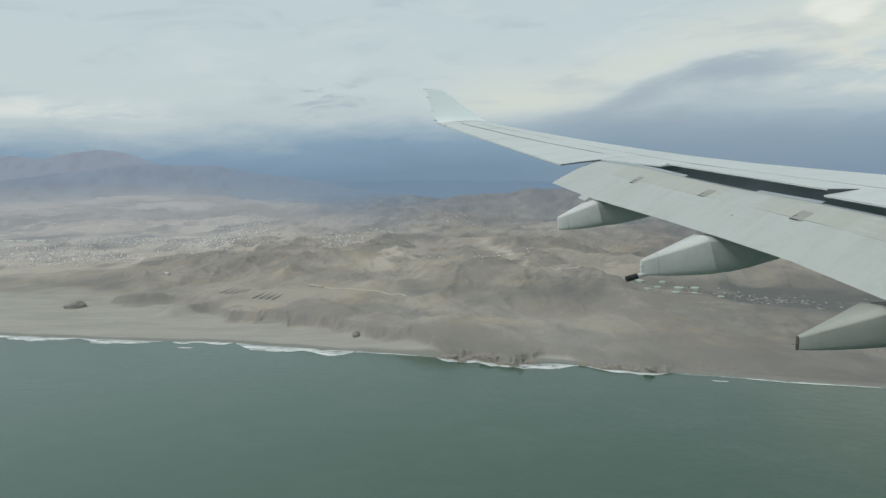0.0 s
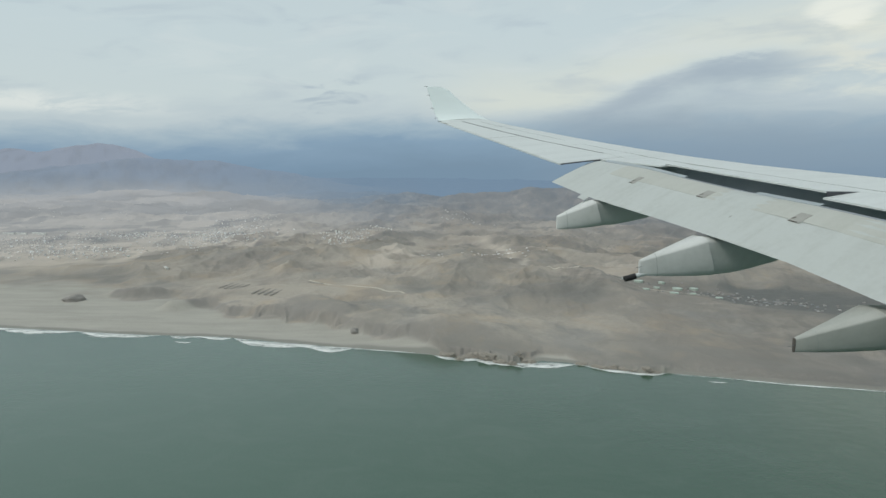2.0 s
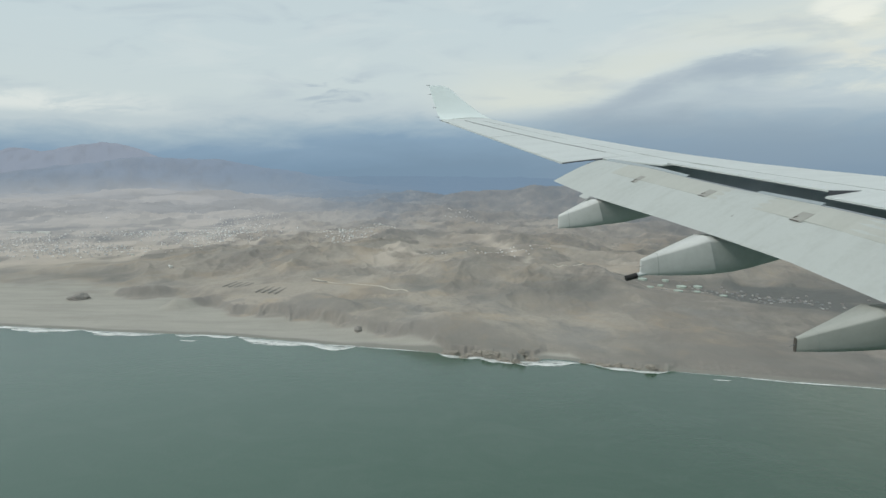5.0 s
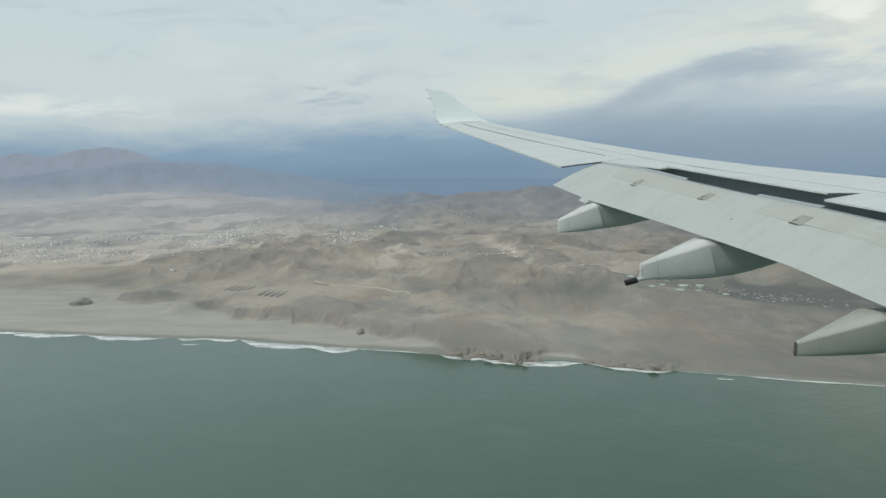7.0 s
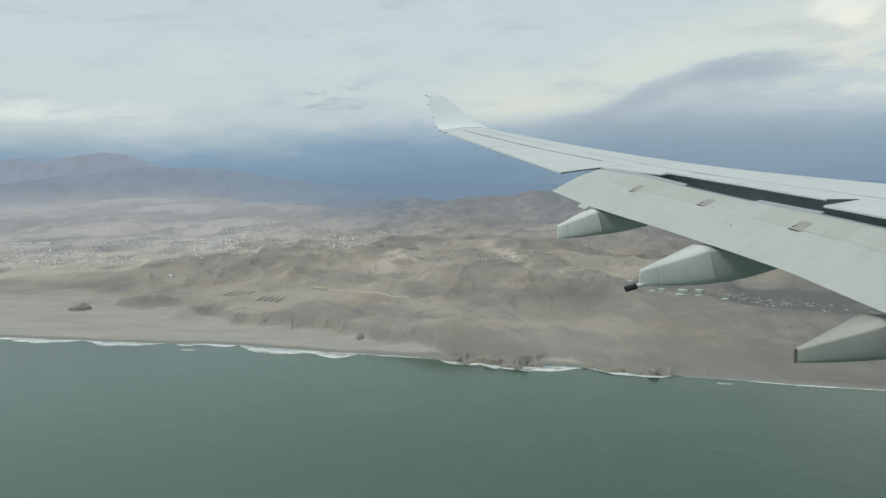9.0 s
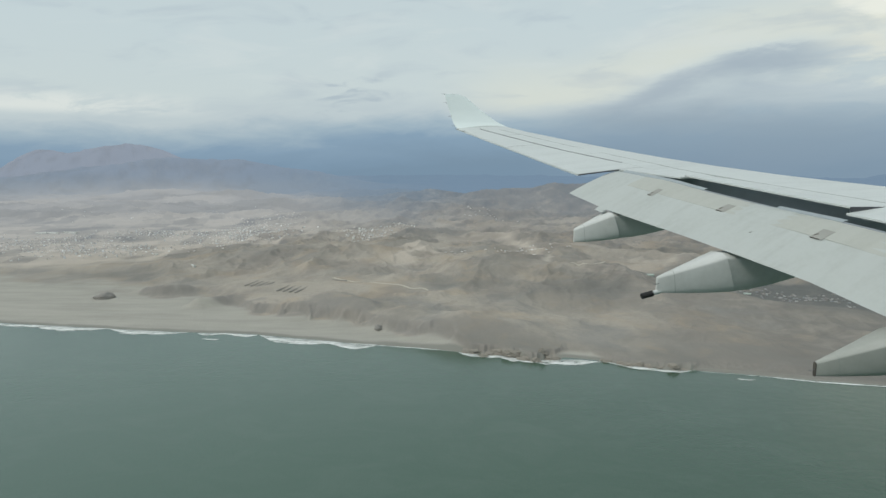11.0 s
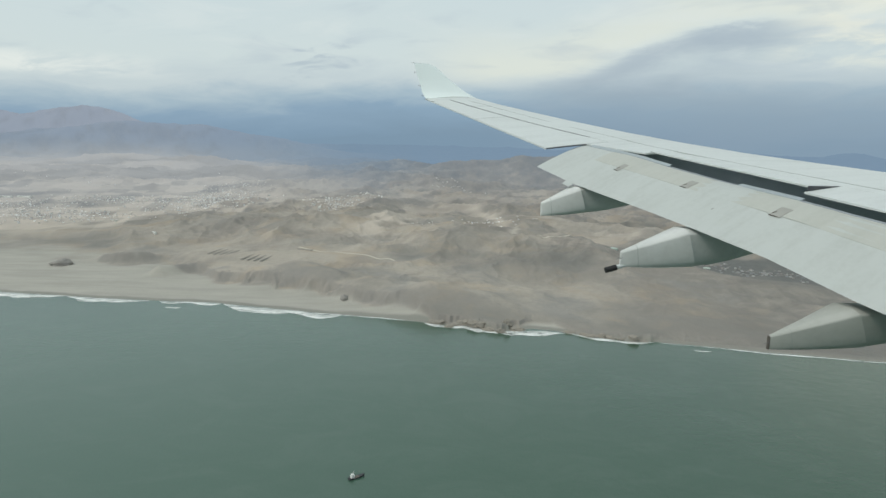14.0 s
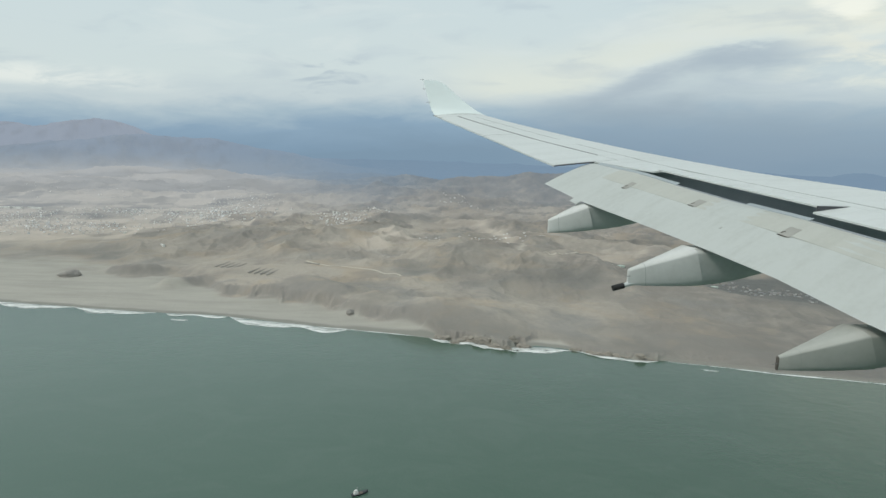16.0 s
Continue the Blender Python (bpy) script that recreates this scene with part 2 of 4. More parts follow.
waves = k.math("ADD", k.noise(at, 0.05, 5.0, 0.6), k.math("MULTIPLY", k.noise(at, 0.25, 4.0, 0.6), 0.3))
bsdf.inputs["Roughness"].default_value = 0.16
bump(k, bsdf, waves, 1.6, 0.32)

FOAM, k, bsdf = material("sea_foam", 0.9)
at = k.add("ShaderNodeNewGeometry").outputs["Position"]
bsdf.inputs["Base Color"].default_value = (0.78, 0.79, 0.77, 1)
drawn = k.add("ShaderNodeMapping")
drawn.inputs["Scale"].default_value = (0.28, 1.0, 1.0)
k.put(at, drawn.inputs[0])
at = drawn.outputs[0]
holes = k.step(k.math("ADD", k.math("MULTIPLY", k.noise(at, 0.06, 5.0, 0.65), 0.7), k.math("MULTIPLY", k.noise(at, 0.3, 3.0), 0.3)), 0.33, 0.56)
k.put(k.math("MULTIPLY", holes, k.add("ShaderNodeVertexColor", layer_name="thick").outputs[0]), bsdf.inputs["Alpha"])


# ---- ground: true places are (X, Y) from the point under the window; far country is drawn in toward it ----
def hash01(ix, iy, seed):
    h = (ix.astype(np.int64) * 374761393 + iy.astype(np.int64) * 668265263 + seed * 974711) & 0xFFFFFFFF
    h = ((h ^ (h >> 13)) * 1274126177) & 0xFFFFFFFF
    return ((h ^ (h >> 16)) & 0xFFFFFF) / 16777215.0


def value_noise(x, y, seed):
    ix, iy = np.floor(x), np.floor(y)
    fx, fy = x - ix, y - iy
    fx, fy = fx * fx * fx * (fx * (fx * 6 - 15) + 10), fy * fy * fy * (fy * (fy * 6 - 15) + 10)
    a, b = hash01(ix, iy, seed), hash01(ix + 1, iy, seed)
    c, d = hash01(ix, iy + 1, seed), hash01(ix + 1, iy + 1, seed)
    return (a + (b - a) * fx) * (1 - fy) + (c + (d - c) * fx) * fy


def fbm(x, y, size, octaves, seed, ridged=False):
    total, amp, norm = 0.0, 1.0, 0.0
    for o in range(octaves):
        ca, sa = math.cos(o * 0.7 + seed), math.sin(o * 0.7 + seed)
        v = value_noise((x * ca - y * sa) / size, (x * sa + y * ca) / size, seed + o * 17)
        if ridged:
            v = 1 - np.abs(2 * v - 1)
            v = v * v
        total, norm = total + amp * v, norm + amp
        amp, size = amp * 0.5, size * 0.5
    return total / norm


def smooth(x, lo, hi):
    t = np.clip((x - lo) / (hi - lo), 0, 1)
    return t * t * (3 - 2 * t)


def coast(x):
    """The soft shoreline and the jagged detail of its headlands."""
    base = np.interp(x, [-6000, -1234, -891, -578, -417, -263, -118, -6, 286, 525, 747, 907, 6000], [2580, 1754, 1699, 1675, 1631, 1588, 1563, 1542, 1480, 1404, 1342, 1305, 250])
    head = smooth(x, -20, 30) * smooth(x, 250, 215) + 0.6 * smooth(x, 325, 350) * smooth(x, 520, 470)
    wob = (fbm(x, x * 0, 170, 4, 5) - 0.5) * 12
    crag = (fbm(x, x * 0 + 40, 42, 3, 9, True) - 0.4) * 34 * head
    return base + wob - 16 * head, -26 * np.exp(-((x - 163) / 22) ** 2) - crag


def shoreline(x):
    soft, jag = coast(x)
    return soft + jag


def inland(x, y):
    soft, jag = coast(x)
    far = y - soft
    return (far - jag * np.exp(-np.maximum(far, 0) / 22)) * 0.98


def hill(x, y, cx, cy, h, wx, wy, turn=0.0):
    c, s = math.cos(radians(turn)), math.sin(radians(turn))
    u, v = ((x - cx) * c + (y - cy) * s) / wx, (-(x - cx) * s + (y - cy) * c) / wy
    return h * np.exp(-(u * u + v * v))


BEACH_X = [-2500, -1700, -1100, -850, -780, -560, -370, -240, -150, -60, -5, 20, 190, 262, 310, 360, 440, 520, 3000]
BEACH_W = [780, 760, 585, 385, 325, 188, 165, 150, 82, 62, 30, 4, 4, 46, 46, 4, 6, 15, 11]


def height(x, y):
    d = inland(x, y)
    wob = fbm(x, y, 160, 4, 21)
    width = np.interp(x, BEACH_X, BEACH_W) * (0.75 + 0.5 * wob)
    bluff = np.interp(x, [-2500, -1000, -800, -600, -400, -100, 0, 170, 240, 300, 520, 1000, 3000], [2, 3, 10, 20, 22, 18, 17, 17, 9, 9, 11, 8, 8])
    h = np.where(d < 0, np.maximum(d * 0.15, -8), np.minimum(d * 0.03, 4))
    back = d - width
    gully = fbm(x, y, 75, 4, 31, True)
    h = h + bluff * smooth(back + (gully - 0.4) * 44, 0, np.interp(x, [-900, -700, -640, -360, -200, -150, -20, 10, 230, 262, 310, 340, 510, 560, 900], [60, 55, 34, 36, 44, 36, 40, 15, 15, 50, 50, 15, 15, 50, 60]))
    on_land = smooth(back, -10, 300)
    calm = 1 - 0.85 * smooth(x, -1150, -1500) * smooth(y, 5200, 4300)       # the plain round the town
    calm = np.maximum(calm, smooth(y, 5200, 7000))
    calm = calm * (1 - 0.8 * smooth(x, 560, 760) * np.exp(-((y - VALLEY(x)) / 190) ** 2))
    wx, wy = x + (fbm(x, y, 300, 3, 8) - 0.5) * 160, y + (fbm(x, y, 300, 3, 9) - 0.5) * 160
    ridge = fbm(wx, wy, 520, 6, 3, True)
    rough = fbm(x, y, 240, 5, 13)
    h = h + on_land * calm * ((ridge - 0.25) * np.interp(y, [1600, 2200, 3000, 4500, 8000, 15000], [40, 62, 85, 95, 62, 12]) * (1 - 0.7 * smooth(y, 8500, 10500)) + (rough - 0.5) * 40 * (1 - 0.6 * smooth(y, 8500, 10500)))
    h = h + (fbm(x, y, 2300, 3, 63, True) - 0.35) * 130 * smooth(y, 8800, 10500)
    gullies = fbm(wx, wy, 150, 4, 37, True)
    h = h + on_land * calm * (gullies - 0.3) * np.interp(y, [1600, 2000, 3000, 5000, 7000], [5, 9, 14, 14, 0])
    h = h + on_land * 18 * smooth(back, 200, 1800)
    relief = 0.70 + 0.6 * ridge * smooth(y, 5500, 4500) + 0.3 * smooth(y, 4500, 5500) + 0.16 * (ridge - 0.3) * smooth(y, 5000, 9000) * (1 - 0.75 * smooth(y, 9500, 11500))
    for cx, cy, top, hx, hy, turn in HILLS:
        h = h + hill(wx, wy, cx, cy, top, hx, hy, turn) * relief
    for cx, cy, z0, wx2, wy2, rise in ((-715, 2235, 34, 150, 110, 0.03), (-565, 2120, 38, 140, 115, 0.05), (-420, 2240, 44, 150, 60, 0.15), (-230, 2160, 42, 190, 70, 0.12)):    # graded terraces of the sheds and the road
        m = smooth(np.exp(-((x - cx) / wx2) ** 2 - ((y - cy) / wy2) ** 2), 0.15, 0.6)
        h = h * (1 - m) + (z0 + (y - cy) * rise) * m
    return np.where(back > 0, np.maximum(h, 3.0), h)


def VALLEY(x):
    return 2290 - (x - 760) * 0.58


HILLS = [
    (-1080, 2900, 20, 430, 230, 4), (-560, 2850, 22, 300, 220, -8), (-150, 2800, 22, 260, 200, 0),
    (270, 2340, 66, 280, 190, -8), (480, 2130, 20, 240, 150, -14), (1000, 1950, 6, 420, 200, -12),
    (-600, 1930, 8, 60, 40, -10), (-760, 2030, 30, 55, 28, 8), (-810, 2015, 18, 30, 22, 0), (-1010, 2150, 30, 50, 26, 0), (-1075, 2165, 20, 36, 22, 0), (-960, 2170, 24, 40, 24, 0), (-500, 1925, 14, 90, 55, -10), (-400, 1890, 22, 80, 50, 0),
    (-290, 1850, 32, 90, 55, 0), (-150, 1760, 40, 80, 55, 0), (-30, 1700, 28, 90, 60, 0), (110, 1700, 26, 110, 80, 0),
    (850, 6450, 98, 700, 450, -5), (1250, 6300, 105, 450, 450, 0), (1750, 6100, 110, 800, 600, 0), (3000, 5900, 130, 900, 700, 0), (320, 6450, 100, 480, 420, 0),
    (-1500, 6300, 90, 700, 380, 8), (-500, 5700, 85, 600, 330, -5), (150, 5100, 62, 420, 280, 6), (-2700, 7600, 110, 900, 450, 12), (-300, 7400, 110, 800, 400, 0), (-1300, 8700, 105, 900, 450, 5), (-3900, 8300, 100, 700, 380, 18), (-900, 4900, 40, 420, 230, 10), (-3300, 6200, 40, 900, 700, 0),
    (-5071, 10876, 450, 1300, 900, 25), (-3708, 11413, 260, 1200, 800, 18), (-6180, 10286, 150, 1300, 900, 31), (-7050, 9710, 100, 1100, 900, 36), (-2495, 11738, 165, 1200, 800, 12),
    (-7945, 15593, 850, 1750, 1500, 27), (-9300, 15500, 170, 1500, 1200, 31), (-10800, 16300, 720, 1000, 1400, 33),
    (6900, 10600, 235, 700, 700, 0), (9000, 11000, 235, 1500, 900, 0), (4300, 9800, 190, 1600, 1200, 0),
]


def drawn_in(r):
    """Distance at which country r metres away is set, so that it all lies inside the far limit."""
    return np.where(r < 3300, r, 3300 + 1520 * (1 - np.exp(-np.maximum(r - 3300, 0) / 4200)))


def placed(x, y, h):
    r = np.hypot(x, y)
    k = drawn_in(r) / r
    return x * k, y * k, ALT - (ALT - h) * k, k


def link_mesh(name, verts, faces, mat=None, parent=None, label="", smooth_angle=None):
    me = bpy.data.meshes.new(name)
    me.from_pydata([tuple(v) for v in verts], [], [tuple(f) for f in faces])
    me.update()
    ob = new(name, me)
    if mat:
        me.materials.append(mat)
    if parent:
        ob.parent = parent
    if label:
        tagged(ob, label)
    if smooth_angle:
        me.polygons.foreach_set("use_smooth", [True] * len(me.polygons))
        me.set_sharp_from_angle(angle=radians(smooth_angle))
    return ob


def grid_mesh(name, pos, mat):
    """A sheet from an array rows x columns x 3."""
    rows, cols, _ = pos.shape
    me = bpy.data.meshes.new(name)
    me.vertices.add(rows * cols)
    me.vertices.foreach_set("co", pos.reshape(-1).astype(np.float32))
    i = (np.arange(rows - 1)[:, None] * cols + np.arange(cols - 1)[None, :]).reshape(-1)
    quads = np.stack([i, i + 1, i + cols + 1, i + cols], 1).astype(np.int32)
    me.loops.add(quads.size)
    me.loops.foreach_set("vertex_index", quads.reshape(-1))
    me.polygons.add(len(quads))
    me.polygons.foreach_set("loop_start", np.arange(len(quads), dtype=np.int32) * 4)
    me.polygons.foreach_set("use_smooth", np.ones(len(quads), dtype=bool))
    me.update(calc_edges=True)
    me.validate()
    ob = new(name, me)
    me.materials.append(mat)
    return ob


def paint_points(ob, layer, rgb):
    col = ob.data.color_attributes.new(layer, "FLOAT_COLOR", "POINT")
    full = np.ones((len(rgb), 4), dtype=np.float32)
    full[:, :3] = rgb
    col.data.foreach_set("color", full.reshape(-1))


AZ = np.radians(np.linspace(-46, 46, 1240))


def land_sheet(name, down0, down1, rows, mat, label, category, distant):
    """Ground between two angles below the horizon, with its covers, far cloud shade and haze as masks."""
    RR = ALT / np.tan(np.radians(np.linspace(down0, down1, rows)))
    RX, RY = RR[:, None] * np.sin(AZ)[None, :], RR[:, None] * np.cos(AZ)[None, :]
    RH = height(RX, RY)
    px, py, pz, _ = placed(RX, RY, RH)
    ground = tagged(grid_mesh(name, np.stack([px, py, pz], 2), mat), label, category, kind="structure")
    gy, gx = np.gradient(RH)
    dist = np.gradient(RR)[:, None]
    steep = np.hypot(gy / dist, gx / (RR[:, None] * (AZ[1] - AZ[0])))
    dd = inland(RX, RY)
    wid = np.interp(RX, BEACH_X, BEACH_W) * (0.75 + 0.5 * fbm(RX, RY, 160, 4, 21))
    fade = np.interp(RX, [-1400, -1000, -700], [260, 150, 6]) * (0.5 + fbm(RX, RY, 140, 4, 29))
    is_sand = smooth(dd, wid + 14, wid - 8 - fade)
    stack = 0.0
    for cx, cy, w in ((-1015, 2140, 60), (-770, 2020, 48), (-950, 2165, 45), (-1080, 2160, 40), (-590, 1895, 60), (-500, 1870, 60), (-400, 1845, 55), (-120, 1665, 60)):
        stack = np.maximum(stack, smooth(np.exp(-((RX - cx) / w) ** 2 - ((RY - cy) / (w * 0.6)) ** 2), 0.2, 0.6))
    is_sand = is_sand * (1 - stack)
    crag = 0.6 * stack * smooth(fbm(RX, RY, 40, 3, 52), 0.3, 0.6) + smooth(steep, 0.24, 0.62) * smooth(RR[:, None], 2900, 2500) * smooth(dd - wid, 330, 200) * (0.55 + 0.45 * fbm(RX, RY, 90, 3, 15)) * (1 - 0.15 * smooth(RX, -40, 20))
    field = smooth(fbm(RX, RY, 330, 4, 77), 0.50, 0.60) * smooth(RX, -1050, -1300) * smooth(RY, 2000, 2100) * smooth(RY, 2750, 2500)
    valley = smooth(RX, 700, 900) * np.exp(-((RY - VALLEY(RX)) / 150) ** 2) * smooth(fbm(RX, RY, 120, 4, 55), 0.25, 0.5)
    town = smooth(fbm(RX, RY, 260, 4, 91), 0.5, 0.62) * np.exp(-((RX + 1750) / 800) ** 2 - ((RY - 4600) / 700) ** 2) * 0.4
    is_scrub = np.clip(field * 0.34 + valley * 0.8 + town + smooth(fbm(RX, RY, 520, 5, 44), 0.60, 0.72) * 0.55 * smooth(dd, 300, 700) + 0.18 * smooth(fbm(RX, RY, 210, 5, 88), 0.42, 0.62) * smooth(RX, -850, -1150) * smooth(dd, 230, 420) * smooth(RY, 2750, 2500), 0, 1)
    is_scrub = np.clip(is_scrub + 1.0 * smooth(fbm(RX, RY, 200, 4, 58), 0.34, 0.5) * smooth(RX, 950, 1150) * np.exp(-((RY - VALLEY(RX) - 130) / 170) ** 2) + (0.35 * smooth(RX, 480, 850) + 0.5 * smooth(RX, -160, 20) * smooth(RX, 620, 480) * smooth(dd, 170, 30)) * smooth(dd, 320, 60) * smooth(fbm(RX, RY, 150, 4, 59), 0.3, 0.6), 0, 1)
    belts = fbm(RX * 0.4, RY, 760, 5, 73)        # belts of paler and of darker ground
    is_scrub = np.clip(is_scrub + 0.75 * smooth(belts, 0.49, 0.40) * smooth(RX / RY, -0.15, -0.35) * smooth(RY, 4300, 5000) * smooth(RR[:, None], 11500, 10000), 0, 1)
    is_pale = smooth(fbm(RX, RY, 430, 6, 66, True), 0.44, 0.62) * smooth(RY, 2300, 2800) * smooth(RY, 9000, 6000) * 0.75
    plain_mask = smooth(RX, -1000, -1350) * smooth(RY, 7500, 5500) * smooth(RY, 2550, 2900)
    cu, cv = (RX * 0.96 + RY * 0.28 + 60 * fbm(RX, RY, 300, 2, 33)) / 120, (RY * 0.96 - RX * 0.28 + 60 * fbm(RX, RY, 300, 2, 34)) / 210
    cell = hash01(np.floor(cu), np.floor(cv), 41)
    is_scrub = np.clip(is_scrub + plain_mask * 0.34 * (cell > 0.74) + 0.40 * smooth(RX + (fbm(RX, RY, 260, 4, 25) - 0.5) * 500, 650, 1050) * smooth(fbm(RX, RY, 180, 5, 26), 0.35, 0.6), 0, 1)
    is_pale = is_pale + plain_mask * (0.22 + 0.34 * (cell < 0.30))
    is_pale = is_pale + smooth(fbm(RX * 0.35, RY, 240, 5, 68), 0.53, 0.66) * smooth(RX, -900, -1500) * smooth(RY, 2900, 3600) * 0.35
    is_pale = is_pale + 0.45 * smooth(RX, -1150, -1500) * smooth(RY + (fbm(RX, RY, 300, 4, 97) - 0.5) * 700, 2600, 3150) * smooth(RY, 4100, 3600) * (0.4 + 0.6 * smooth(fbm(RX, RY, 160, 4, 87), 0.35, 0.6))
    wadi_x = np.interp(RY, [2450, 2620, 2800, 3000, 3200, 3600, 4100], [392, 350, 392, 335, 345, 270, 150]) + (fbm(RX, RY, 130, 3, 84) - 0.5) * 70
    wadi = 0.9 * np.exp(-((RX - wadi_x) / np.interp(RY, [2450, 3000, 4000], [16, 30, 60])) ** 2) * smooth(RY, 2440, 2520) * smooth(RY, 4200, 3500) * (0.35 + 0.65 * fbm(RX, RY, 90, 3, 85))
    paint_points(ground, "cover", np.stack([is_sand, crag, is_scrub * (1 - 0.6 * is_sand)], 2).reshape(-1, 3))
    is_wet = smooth(dd + (fbm(RX, RY, 60, 3, 61) - 0.5) * 16, 34, 16)
    # these far terms paint cloud shadow over the distant hills
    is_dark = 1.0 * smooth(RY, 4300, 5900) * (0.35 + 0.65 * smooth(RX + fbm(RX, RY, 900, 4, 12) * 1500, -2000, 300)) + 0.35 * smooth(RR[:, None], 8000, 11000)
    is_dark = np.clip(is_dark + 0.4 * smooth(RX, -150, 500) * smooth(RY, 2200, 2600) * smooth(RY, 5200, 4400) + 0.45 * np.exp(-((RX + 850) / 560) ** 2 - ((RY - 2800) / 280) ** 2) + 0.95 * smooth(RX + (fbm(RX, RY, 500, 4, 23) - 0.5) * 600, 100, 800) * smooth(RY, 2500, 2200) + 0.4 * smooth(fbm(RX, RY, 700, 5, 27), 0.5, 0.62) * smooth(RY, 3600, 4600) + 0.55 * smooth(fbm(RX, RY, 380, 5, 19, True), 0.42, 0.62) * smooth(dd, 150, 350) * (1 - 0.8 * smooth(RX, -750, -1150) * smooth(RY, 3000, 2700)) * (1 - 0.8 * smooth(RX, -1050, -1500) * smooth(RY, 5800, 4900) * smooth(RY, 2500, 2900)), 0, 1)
    far_pale = 0.9 * smooth(belts, 0.47, 0.57) * smooth(RX / RY, -0.15, -0.35) * smooth(RY, 4600, 5600) * smooth(RR[:, None], 11500, 10000)
    paint_points(ground, "soil_and_shade", np.stack([np.clip(far_pale + wadi + is_pale * (1 - 0.45 * smooth(RX / RY, -0.3, -0.1) * smooth(RY, 3000, 3600)) * (1 - 0.8 * smooth(RY, 4600, 5600)) * (1 - 0.45 * smooth(RX, -250, 250)) * (1 - 0.25 * smooth(RX, -1000, -1300) * smooth(RY, 3800, 3300)) * (1 - 0.6 * smooth(RX, -1000, -1300) * smooth(RY + (fbm(RX, RY, 300, 4, 97) - 0.5) * 700, 3250, 2750)) * (1 - 0.75 * smooth(RX, -200, -400) * smooth(RX, -1500, -1300) * smooth(RY, 3500, 3300)), 0, 1), is_wet, is_dark], 2).reshape(-1, 3))
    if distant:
        # painted haze: how much glow is mixed in, and its tint by distance and side
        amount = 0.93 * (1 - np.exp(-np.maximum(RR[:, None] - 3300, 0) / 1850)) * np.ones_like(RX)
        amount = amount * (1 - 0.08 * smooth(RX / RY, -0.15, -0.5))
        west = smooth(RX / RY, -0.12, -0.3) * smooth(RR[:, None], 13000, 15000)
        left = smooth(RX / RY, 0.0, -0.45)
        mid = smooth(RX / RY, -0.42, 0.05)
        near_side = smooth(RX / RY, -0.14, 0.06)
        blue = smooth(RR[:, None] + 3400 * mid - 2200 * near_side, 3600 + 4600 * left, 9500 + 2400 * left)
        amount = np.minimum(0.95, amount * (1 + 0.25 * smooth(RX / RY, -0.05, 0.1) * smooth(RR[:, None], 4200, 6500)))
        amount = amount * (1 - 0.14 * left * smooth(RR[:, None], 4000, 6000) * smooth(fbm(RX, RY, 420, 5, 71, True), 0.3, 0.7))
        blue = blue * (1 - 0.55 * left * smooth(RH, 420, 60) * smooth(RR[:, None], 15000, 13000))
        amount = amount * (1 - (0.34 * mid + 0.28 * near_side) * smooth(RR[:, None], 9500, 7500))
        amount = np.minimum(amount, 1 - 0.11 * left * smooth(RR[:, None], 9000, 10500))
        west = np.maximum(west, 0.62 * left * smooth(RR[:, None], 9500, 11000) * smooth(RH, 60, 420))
        paint_points(ground, "haze", np.stack([amount, west, blue], 2).reshape(-1, 3))
    return ground


SPLIT = 7.64
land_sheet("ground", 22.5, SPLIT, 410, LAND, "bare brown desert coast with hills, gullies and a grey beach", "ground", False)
land_sheet("backdrop_far_land", SPLIT + 0.02, 0.95, 210, FAR_LAND, "plain and mountains in the distance with a blue haze glow painted on", "distant land", True)

ring = np.linspace(0, 2 * math.pi, 181)
rad = np.array([0.01, 300, 700, 1100, 1600, 2200, 3000, 4000, 4980])
sea = grid_mesh("water", np.stack([rad[:, None] * np.sin(ring), rad[:, None] * np.cos(ring), 0 * rad[:, None] * ring], 2), SEA)
tagged(sea, "calm grey-green sea with a faint swell", "sea", kind="structure")


def surf(x0, x1, off, wide, seed, ends=40):
    """A patch of broken water along the shore: off metres out, so wide, ragged toward the sea."""
    x = np.linspace(x0, x1, max(12, int((x1 - x0) / 2)))
    y0 = shoreline(x)
    y0 = np.convolve(np.pad(y0, 10, mode="edge"), np.ones(21) / 21, "valid") - off
    ragged = 0.85 * fbm(x, x * 0 + 7, 120, 3, seed + 3) + 0.15 * fbm(x, x * 0 + 3, 30, 4, seed + 5)
    w = wide * (0.25 + 0.95 * smooth(ragged, 0.25, 0.7)) * np.sqrt(smooth(x, x0, x0 + ends) * smooth(x, x1, x1 - ends))
    inner = y0 + wide * 0.5 + (fbm(x, x * 0 + 11, 110, 3, seed) - 0.5) * wide * 0.5
    cols = np.linspace(0, 1, 9)
    pos = np.stack([np.repeat(x[:, None], 9, 1), inner[:, None] - w[:, None] * cols, np.full((len(x), 9), 0.35 + 0.012 * seed)], 2)
    ob = grid_mesh("surf", pos, FOAM)
    thick = np.array([0.25, 0.55, 0.75, 0.85, 0.95, 1.0, 1.0, 1.0, 0.7])[None, :] * smooth(w, 0.3, 2.5)[:, None]
    paint_points(ob, "thick", np.repeat(thick.reshape(-1, 1), 3, 1))
    return tagged(ob, "white broken surf running along the shore", "surf", kind="stuff")


